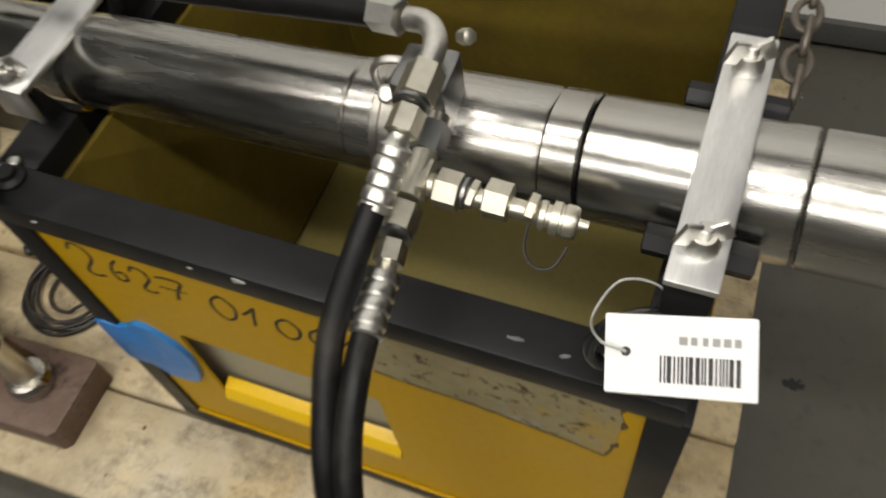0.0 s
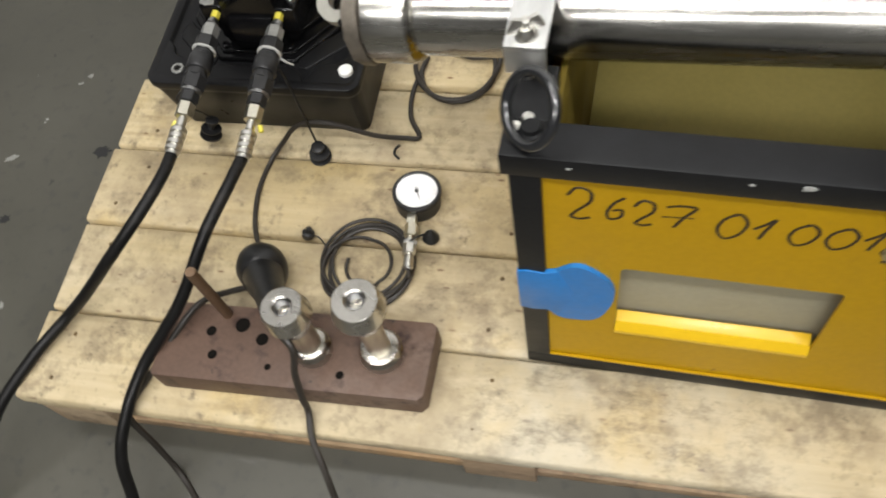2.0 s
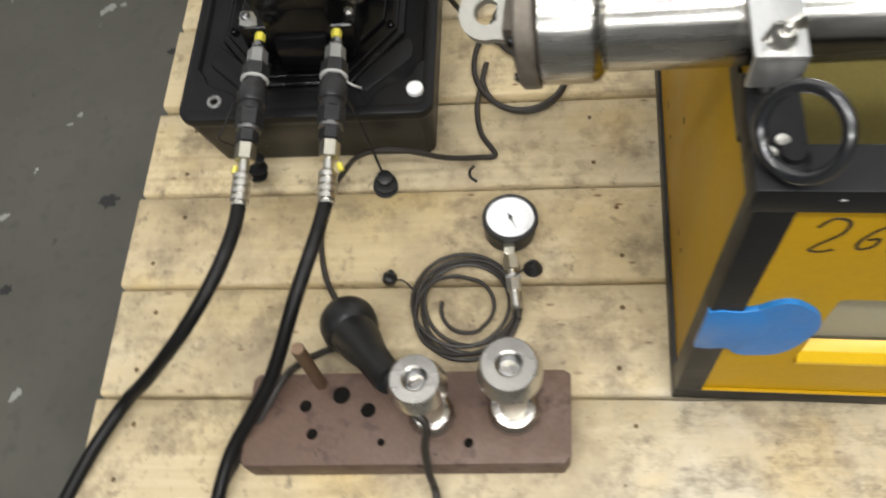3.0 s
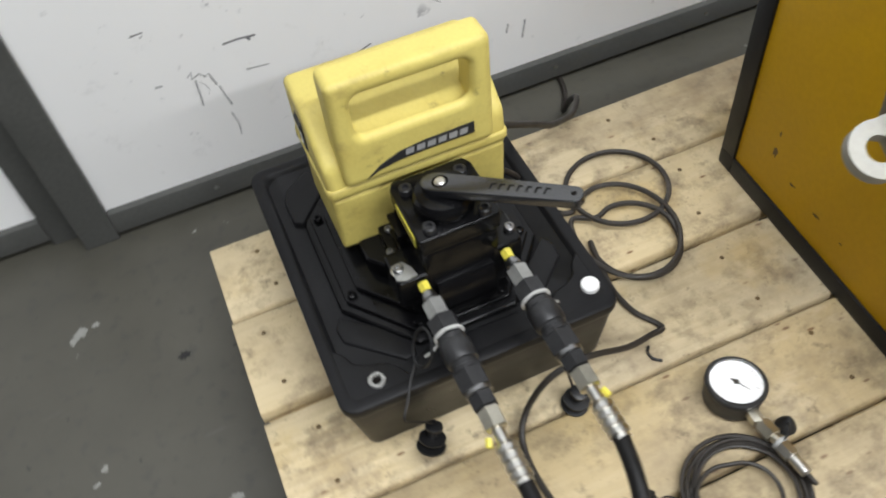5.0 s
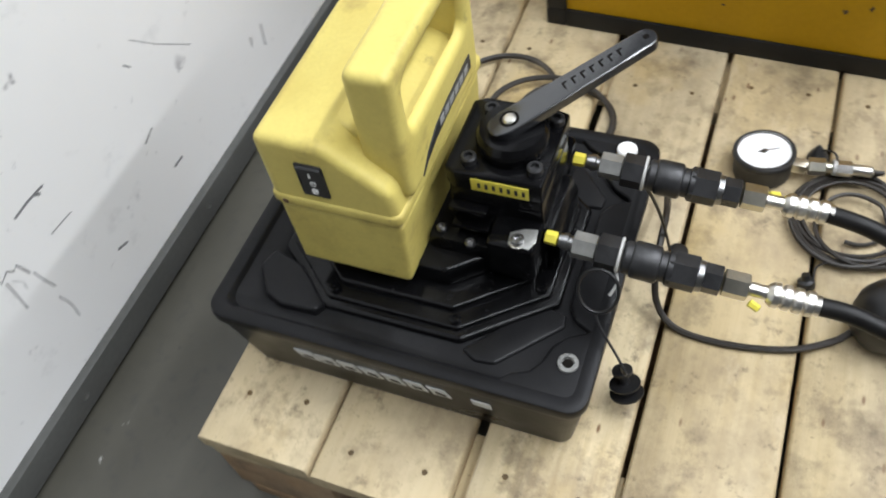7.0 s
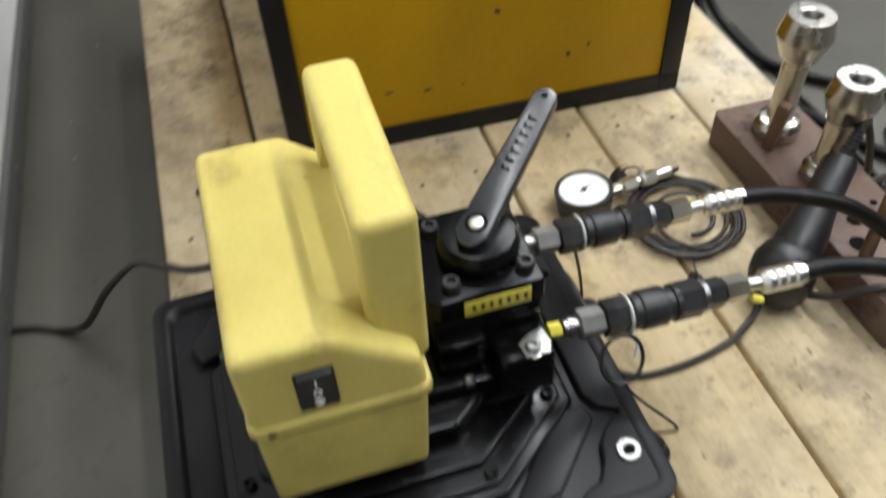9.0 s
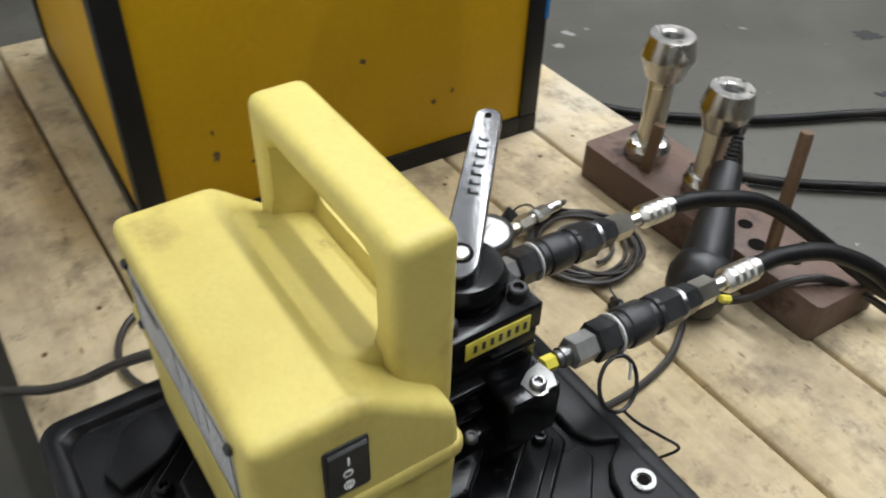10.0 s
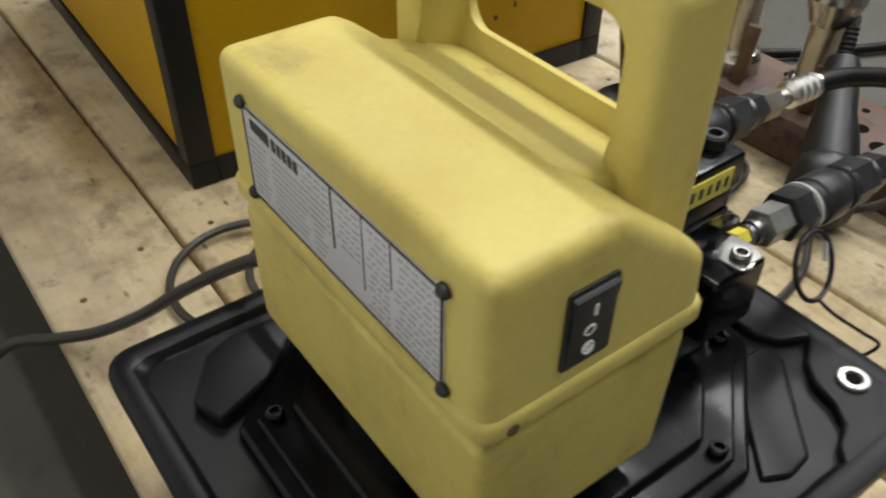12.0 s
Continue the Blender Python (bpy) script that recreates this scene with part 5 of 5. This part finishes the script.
# ---- hoses with their couplers ----
def coupler_hose(x, xe, line, label, ring_side):
    """A hose from a pump port: adapter, screw coupler, nut, crimped ferrule, then the rubber hose."""
    hose = thing("hydraulic_hose", (x, 0.40, PT), label, "hose", "pump hoses")
    a, b = Vector((x, 0.498, 0.327)), Vector((xe, 0.278, 0.3115))
    d = (b - a).normalized()

    def at(t):
        return a + d * t

    part("port_plug", hexagon(at(0.002), at(0.013), 0.0105), M_YELLOWCAP, hose, "yellow plastic plug")
    part("adapter", joined(rod(at(0.014), at(0.032), 0.0062), lathe(at(0.018), d, [(0, 0.0075), (0.004, 0.0075), (0.005, 0.0062)], 18)), M_STEEL_DARK, hose)
    part("adapter_nut", hexagon(at(0.026), at(0.046), 0.0200), M_NUT, hose, "grey steel hexagon nut")
    part("coupler_nut", hexagon(at(0.046), at(0.067), 0.0260), M_COUPLER, hose, "blackened coupler nut")
    part("tie", lathe(at(0.064), d, [(0, 0.0145), (0.0005, 0.0156), (0.0022, 0.0156), (0.0028, 0.0145)], 26), M_TIE, hose, "white cable tie")
    part("tie_tail", pipe([at(0.066) + Vector((ring_side * 0.013, 0, -0.008)), at(0.068) + Vector((ring_side * 0.020, 0, -0.012)), at(0.066) + Vector((ring_side * 0.026, 0.002, -0.022))], 0.0014, 5, 6), M_TIE, hose)
    part("coupler_sleeve", lathe(at(0.068), d, [(0, 0.0120), (0.002, 0.0138), (0.007, 0.0138), (0.008, 0.0152), (0.010, 0.0158), (0.027, 0.0158), (0.029, 0.0150), (0.030, 0.0128), (0.035, 0.0128), (0.036, 0.0146), (0.040, 0.0146), (0.041, 0.0125)], 30), M_COUPLER, hose, "black screw coupler sleeve")
    part("coupler_hexagon", hexagon(at(0.104), at(0.128), 0.0265), M_COUPLER, hose)
    part("coupler_nut", hexagon(at(0.131), at(0.147), 0.0215), M_COUPLER, hose)
    part("collar", lathe(at(0.126), d, [(0, 0.012), (0.001, 0.0130), (0.006, 0.0130), (0.007, 0.011)], 24), M_STEEL_DARK, hose)
    part("swivel_nut", hexagon(at(0.148), at(0.168), 0.0195), M_ZINC, hose, "bright swivel nut")
    part("neck", rod(at(0.168), at(0.186), 0.0058), M_BRIGHT, hose)
    part("yellow_plug", hexagon(at(0.170) + Vector((ring_side * 0.010, 0, -0.004)), at(0.179) + Vector((ring_side * 0.013, 0, -0.006)), 0.0058), M_YELLOWCAP, hose, "small yellow plastic plug")
    rib = [(0, 0.0072), (0.002, 0.0088)]
    for k in range(4):
        rib += [(0.004 + k * 0.0085, 0.0103), (0.0088 + k * 0.0085, 0.0103), (0.0100 + k * 0.0085, 0.0078)]
    part("ferrule", lathe(at(0.182), d, rib + [(0.0395, 0.0085)], 24), M_BRIGHT, hose, "ribbed bright crimp ferrule")
    part("rubber_hose", pipe([at(0.205), at(0.216), *line], 0.0077, 9, 16), M_HOSE, hose, "black rubber hose")
    return hose


coupler_hose(0.2005, 0.2020, [(0.1995, 0.246, 0.3105), (0.183, 0.196, 0.302), (0.147, 0.152, 0.272), (0.090, 0.126, 0.210), (0.045, 0.108, 0.166), (0.010, 0.045, 0.1565), (-0.026, -0.030, 0.130),
                              (-0.065, -0.105, 0.045), (-0.080, -0.20, 0.0115), (-0.02, -0.42, 0.0110), (0.20, -0.64, 0.0110), (0.40, -0.70, 0.0110), (0.53, -0.575, 0.0110), (0.645, -0.345, 0.0110), (0.785, -0.172, 0.0110),
                              (0.890, -0.130, 0.022), (0.972, -0.100, 0.09), (1.008, -0.070, 0.27), (1.016, -0.052, 0.45), (1.010, -0.033, 0.562), (0.998, -0.004, 0.612), (0.989, 0.030, 0.640), (0.984, 0.062, 0.660), (0.983, 0.104, 0.671), (0.9845, 0.128, 0.6790)],
             "black rubber pressure hose looping over the pallet edge to the cylinder", -1)
coupler_hose(0.2895, 0.2950, [(0.287, 0.240, 0.309), (0.268, 0.180, 0.292), (0.240, 0.120, 0.245), (0.212, 0.085, 0.212), (0.184, 0.050, 0.182), (0.168, 0.0, 0.158), (0.160, -0.055, 0.120),
                              (0.165, -0.120, 0.035), (0.20, -0.26, 0.0110), (0.27, -0.42, 0.0110), (0.345, -0.45, 0.0110), (0.403, -0.373, 0.0110), (0.530, -0.213, 0.0110), (0.68, -0.135, 0.0110), (0.83, -0.100, 0.0150),
                              (0.960, -0.092, 0.06), (1.018, -0.074, 0.25), (1.033, -0.052, 0.45), (1.027, -0.034, 0.572), (1.016, -0.015, 0.612), (1.007, 0.014, 0.636), (1.002, 0.045, 0.650), (0.9995, 0.070, 0.6548)],
             "second black rubber hose lying over the rusty block", 1)


def cap_loop(points, knob_at, label, tail=(), lean=(0.12, -0.08, 1)):
    t = thing("dust_cap", (knob_at[0], knob_at[1], PT), label, "dust cap", "black rubber dust caps")
    part("strap", pipe(points, 0.0016, 8, 8), M_RUBBER, t)
    if tail:
        part("strap_tail", pipe(tail, 0.0012, 8, 8), M_RUBBER, t)
    k = Vector(knob_at)
    part("cap", joined(lathe(k, lean, [(0, 0.0145), (0.0008, 0.0158), (0.0026, 0.0158), (0.0034, 0.0052), (0.0110, 0.0050), (0.0117, 0.0146), (0.0135, 0.0146), (0.0143, 0.0050), (0.0255, 0.0048), (0.0262, 0.0095), (0.0292, 0.0095), (0.0300, 0.008)], 22)), M_RUBBER, t)
    return t


cap_loop([(0.176 + 0.009 * math.cos(radians(30 * k)), 0.444 + 0.017 * math.sin(radians(30 * k)), 0.301 + 0.019 * math.cos(radians(30 * k))) for k in range(13)], (0.157, 0.408, 0.168), "black rubber dust cap hanging from the coupler strap",
         [(0.167, 0.444, 0.282), (0.158, 0.436, 0.272), (0.146, 0.420, 0.258), (0.137, 0.409, 0.247), (0.146, 0.412, 0.228), (0.160, 0.416, 0.208), (0.1665, 0.417, 0.198)], (0.32, 0.28, 0.9))
cap_loop([(0.285, 0.437, 0.312), (0.300, 0.428, 0.288), (0.312, 0.414, 0.235), (0.322, 0.402, 0.172)], (0.322, 0.397, 0.1462), "black rubber dust cap lying on the boards")


# ---- pressure gauge with its capillary coil ----
gauge = thing("pressure_gauge", (0.478, 0.331, PT), "round black pressure gauge with a white dial lying on the pallet", "gauge")
gm = Matrix.Translation((0.478, 0.331, 0.1455)) @ pose(0, 0, 0, -4, 3, 0)
part("case", turned(lathe((0, 0, 0), (0, 0, 1), [(0, 0.027), (0.002, 0.0305), (0.024, 0.0315), (0.026, 0.0330), (0.031, 0.0330), (0.0325, 0.0318), (0.0325, 0.0285), (0.0295, 0.0280), (0.0295, 0)], 44), gm), M_INK, gauge, "black steel case")
part("dial", turned(lathe((0, 0, 0.0296), (0, 0, 1), [(0, 0.0279), (0.0004, 0.0279), (0.0004, 0)], 40), gm), M_DIAL, gauge, "white dial")
for k in range(21):
    a = radians(-45 + 270 * k / 20)
    long = 0.005 if k % 5 == 0 else 0.003
    part("scale_mark", turned(box(0.0245 - long, 0.0245, -0.0003, 0.0003, 0.0300, 0.0302, 0), gm @ pose(0, 0, 0, 0, 0, math.degrees(a))), M_INK, gauge)
part("needle", turned(joined(prism([(-0.007, -0.0009), (0.017, -0.0003), (0.017, 0.0003), (-0.007, 0.0009)], "xy", 0.0306, 0.0312), lathe((0, 0, 0.0300), (0, 0, 1), [(0, 0.003), (0.0018, 0.0028), (0.0020, 0)], 16)), gm @ pose(0, 0, 0, 0, 0, -65)), M_INK, gauge, "thin black needle")
glass = bpy.data.materials.new("gauge_glass")
glass.use_nodes = True
gb = glass.node_tree.nodes["Principled BSDF"]
gb.inputs["Transmission Weight"].default_value, gb.inputs["Roughness"].default_value, gb.inputs["IOR"].default_value = 1.0, 0.03, 1.45
pane = part("glass", turned(lathe((0, 0, 0.0318), (0, 0, 1), [(0, 0.0284), (0.0008, 0.0284)], 36), gm), glass, gauge)
pane.visible_shadow = False
part("stem", joined(box(0.472, 0.484, 0.288, 0.302, 0.158, 0.170, 0.001), rod((0.478, 0.300, 0.164), (0.482, 0.262, 0.166), 0.0058)), M_ZINC, gauge)
part("stem_nut", hexagon((0.4795, 0.286, 0.1645), (0.4815, 0.268, 0.1655), 0.0165), M_ZINC, gauge)
part("tie", lathe((0.4823, 0.262, 0.166), (0.1, -1, 0.02), [(0, 0.0075), (0.001, 0.0088), (0.004, 0.0088), (0.005, 0.0075)], 20), M_TIE, gauge)
part("swivel_nut", hexagon((0.482, 0.258, 0.166), (0.484, 0.242, 0.166), 0.0150), M_BRIGHT, gauge)
part("ferrule", lathe((0.484, 0.243, 0.166), (0.12, -1, -0.06), [(0, 0.0045), (0.003, 0.0062), (0.020, 0.0062), (0.022, 0.0045)], 18), M_BRIGHT, gauge)
coil = []
CX, CY = 0.428, 0.232
for k in range(132):
    a = radians(10 - 18 * k)
    turn = k * 18 / 360
    r = 0.0575 + 0.0062 * math.sin(turn * 2.4 + 0.5) - (0.0 if turn < 5.4 else 0.026 * min(1.0, (turn - 5.4) * 2.5))
    coil.append((CX + 0.004 * math.sin(turn * 1.9) + r * math.cos(a), CY + 0.004 * math.cos(turn * 2.7) + r * math.sin(a), 0.1480 + 0.0022 * (turn % 3.1) + 0.0012 * math.sin(3 * a + turn)))
part("capillary_hose", pipe([(0.4868, 0.222, 0.1645), (0.4895, 0.210, 0.162), *[(x, y, max(0.1485, z)) for x, y, z in coil]], 0.0024, 3, 8), M_CABLE, gauge, "coiled thin black capillary hose")
part("cap", joined(lathe((0.505, 0.276, 0.1500), (0.1, 0.1, 1), [(0, 0.010), (0.003, 0.0115), (0.010, 0.0085), (0.020, 0.0015)], 18)), M_RUBBER, gauge, "black rubber cap on a strap")
part("cap_strap", pipe([(0.483, 0.258, 0.173), (0.492, 0.262, 0.177), (0.500, 0.270, 0.172), (0.504, 0.275, 0.164)], 0.0012, 6, 6), M_RUBBER, gauge)

# ---- rusty block with the two pulling studs ----
block = thing("steel_block", (0.37, 0.088, PT), "brown rusted steel block with drilled holes on the pallet", "block")
bo = [(0.201, 0.036), (0.534, 0.042), (0.541, 0.050), (0.543, 0.136), (0.536, 0.141), (0.206, 0.136), (0.201, 0.130), (0.198, 0.042)]
body = part("body", prism(bo, "xy", PT + 0.0002, 0.190, 0.0025, 2), M_RUST, block)
for a, b, r in ((0.262, 0.100, 0.0065), (0.300, 0.112, 0.0095), (0.330, 0.096, 0.0080), (0.272, 0.070, 0.0060), (0.346, 0.062, 0.0040), (0.437, 0.062, 0.0050)):
    part("drilled_hole", lathe((a, b, 0.1903), (0, 0, 1), [(0, r), (0.0004, r), (0.0004, r * 0.9), (0.0001, r * 0.82), (0.0001, 0)], 18), M_HOLE, body)
tilt_peg = thing("steel_rod", (0.276, 0.124, 0.190), "rusty steel rod standing in a hole of the block", "rod")
part("bar", lathe((0.276, 0.125, 0.186), (0.0135, -0.013, 0.149), [(0, 0.0066), (0.146, 0.0066), (0.149, 0.0058), (0.149, 0.0001)], 20), M_PEG, tilt_peg)


def pulling_stud(x, y, top, lean, label, head_r, stem_r, wide=0.0235):
    s = thing("pulling_stud", (x, y, 0.190), label, "stud", "studs on the block")
    d = Vector((lean[0], lean[1], 1)).normalized()
    o = Vector((x, y, 0.1903))
    h = (top - 0.1903) / d.z
    part("collar", lathe(o, d, [(0, wide), (0.002, wide + 0.0005), (0.014, wide + 0.0005), (0.016, wide - 0.001), (0.022, wide - 0.003), (0.024, stem_r + 0.002)], 36), M_TUBE_DULL, s, "bright split collar")
    part("stem", lathe(o + d * 0.020, d, [(0, stem_r), (h - 0.064, stem_r), (h - 0.063, stem_r + 0.001)], 28), M_ZINC, s)
    part("head", lathe(o + d * (h - 0.050), d, [(0, head_r * 0.55), (0.0008, head_r * 0.70), (0.026, head_r), (0.0268, head_r), (0.0492, head_r * 0.84), (0.050, head_r * 0.81), (0.050, 0.0125), (0.0485, 0.0104), (0.026, 0.0090), (0.026, 0.0001)], 40), M_HEAD, s, "conical bright steel head with a threaded hole", 14)
    part("threads", joined(*[torus(o + d * (h - 0.004 - 0.0032 * k), d, 0.0089, 0.0008, 24, 6) for k in range(4)]), M_STEEL_DARK, s)
    return s


pulling_stud(0.4835, 0.0945, 0.3440, (0.0, -0.01), "tall steel pulling stud with a conical head", 0.0300, 0.0142, 0.0255)
pulling_stud(0.3985, 0.0900, 0.3205, (-0.01, -0.02), "shorter steel pulling stud with a conical head", 0.0280, 0.0155, 0.0235)
for a, b, hh in ((0.4600, 0.1180, 0.062), (0.3800, 0.1130, 0.050)):
    key = thing("key_bar", (a, b, 0.190), "small rusty square bar beside a stud", "bar", "key bars on the block")
    part("bar", turned(box(-0.0065, 0.0065, -0.005, 0.005, 0.0, hh, 0.0012), Matrix.Translation((a, b, 0.1903)) @ pose(0, 0, 0, 3, -4, 24)), M_PEG, key)

# ---- black angled plug with its cables ----
plug = thing("angled_plug", (0.31, 0.195, PT), "matt black rubber angled plug leaning on the block", "plug")
part("body", joined(lathe((0.297, 0.198, 0.1446), (0.05, -0.04, 1), [(0, 0.016), (0.004, 0.0230), (0.014, 0.0295), (0.030, 0.0325), (0.046, 0.0318), (0.060, 0.0260), (0.069, 0.016), (0.072, 0.0001)], 32),
                    lathe((0.306, 0.184, 0.1900), (0.56, -0.75, 0.60), [(0, 0.026), (0.03, 0.0235), (0.060, 0.0180), (0.105, 0.0165), (0.112, 0.0150), (0.114, 0.0001)], 28)), M_RUBBER, plug)
tip = Vector((0.306, 0.184, 0.190)) + Vector((0.56, -0.75, 0.60)).normalized() * 0.112
dv = Vector((0.30, -0.55, 0.80)).normalized()
part("strain_relief", joined(*[torus(tip + dv * (0.003 + 0.0048 * k), dv, 0.0062 - 0.0003 * k, 0.0021, 20, 8) for k in range(7)], rod(tip, tip + dv * 0.034, 0.0040)), M_RUBBER, plug, "coiled strain relief")
end = tip + dv * 0.033
part("cable", pipe([end, end + Vector((0.006, -0.012, 0.004)), (0.402, 0.060, 0.270), (0.398, 0.044, 0.232), (0.398, 0.030, 0.190), (0.400, 0.022, 0.162), (0.408, -0.006, 0.1500), (0.424, -0.034, 0.132), (0.438, -0.066, 0.090), (0.447, -0.092, 0.045), (0.458, -0.116, 0.009), (0.485, -0.140, 0.0055), (0.56, -0.152, 0.0055), (0.72, -0.155, 0.0055), (0.95, -0.160, 0.0055)], 0.0042, 8, 10), M_CABLE, plug, "black cable over the pallet edge")

pend = thing("control_cable", (0.50, 0.62, PT), "brown-black cable coiled in loops on the pallet beside the pump", "cable")
loops = [(0.340, 0.640, 0.290), (0.368, 0.640, 0.262), (0.398, 0.648, 0.215), (0.417, 0.651, 0.175), (0.436, 0.645, 0.150)]
for k in range(14):
    a = radians(185 - 28 * k)
    loops.append((0.522 + 0.067 * math.cos(a), 0.648 + 0.066 * math.sin(a), 0.1485 + 0.0008 * k))
for k in range(13):
    a = radians(120 - 28 * k)
    loops.append((0.495 + 0.064 * math.cos(a), 0.581 + 0.076 * math.sin(a), 0.1570 if k < 6 else 0.1530))
for k in range(13):
    a = radians(120 - 27 * k)
    loops.append((0.498 + 0.055 * math.cos(a), 0.562 + 0.058 * math.sin(a), 0.1560 if k < 5 else 0.1500))
loops += [(0.440, 0.545, 0.1500), (0.436, 0.510, 0.1485), (0.442, 0.472, 0.1485), (0.460, 0.440, 0.1485), (0.440, 0.434, 0.152), (0.400, 0.422, 0.172), (0.345, 0.414, 0.205), (0.300, 0.412, 0.200), (0.268, 0.405, 0.165), (0.250, 0.380, 0.1485), (0.246, 0.330, 0.1485), (0.256, 0.275, 0.1485), (0.275, 0.238, 0.150), (0.288, 0.222, 0.155)]
part("sheath", pipe(loops, 0.0036, 5, 8), M_CABLE, pend)

cord = thing("power_cable", (0.55, 0.75, PT), "black mains cable running off the pallet under the white panel", "cable")
part("sheath", pipe([(0.336, 0.680, 0.312), (0.365, 0.690, 0.300), (0.399, 0.702, 0.275), (0.440, 0.726, 0.237), (0.476, 0.750, 0.199), (0.510, 0.777, 0.170), (0.541, 0.801, 0.1520), (0.566, 0.835, 0.142), (0.582, 0.880, 0.095), (0.598, 0.925, 0.030), (0.622, 0.965, 0.0046), (0.640, 1.005, 0.0045), (0.655, 1.100, 0.0045)], 0.0045, 8, 10), M_CABLE, cord)

earth = thing("thin_cable", (0.2, 0.05, PT), "grey-black cable beside the hose dropping to the floor", "cable")
part("sheath", pipe([(0.300, 0.190, 0.1485), (0.262, 0.165, 0.170), (0.240, 0.135, 0.196), (0.222, 0.100, 0.1955), (0.196, 0.060, 0.172), (0.172, 0.030, 0.1495), (0.164, 0.004, 0.1485), (0.165, -0.010, 0.135), (0.172, -0.022, 0.07), (0.190, -0.045, 0.0050), (0.26, -0.105, 0.0045), (0.36, -0.15, 0.0045), (0.50, -0.165, 0.0045), (0.62, -0.23, 0.0045)], 0.0042, 8, 10), M_CABLE, earth)

# ---- crumbs and small parts left on the boards ----
single("wire_hook", pipe([(0.433, 0.425, 0.1462), (0.428, 0.418, 0.1462), (0.429, 0.409, 0.1462), (0.437, 0.402, 0.1462)][::-1], 0.0018, 6, 8), M_RUBBER, (0.43, 0.412, PT), "small bent black rubber scrap on the board", "scrap")
knob = thing("rubber_plug", (0.345, 0.262, PT), "small black rubber plug on a thin loop", "plug")
part("plug", lathe((0.334, 0.266, 0.1446), (0.3, 0.3, 1), [(0, 0.006), (0.003, 0.0085), (0.010, 0.0085), (0.012, 0.005), (0.018, 0.004), (0.0185, 0)], 18), M_RUBBER, knob)
part("loop", pipe([(0.338, 0.262, 0.152), (0.352, 0.262, 0.158), (0.366, 0.250, 0.152), (0.372, 0.235, 0.1465)], 0.0011, 6, 6), M_RUBBER, knob)
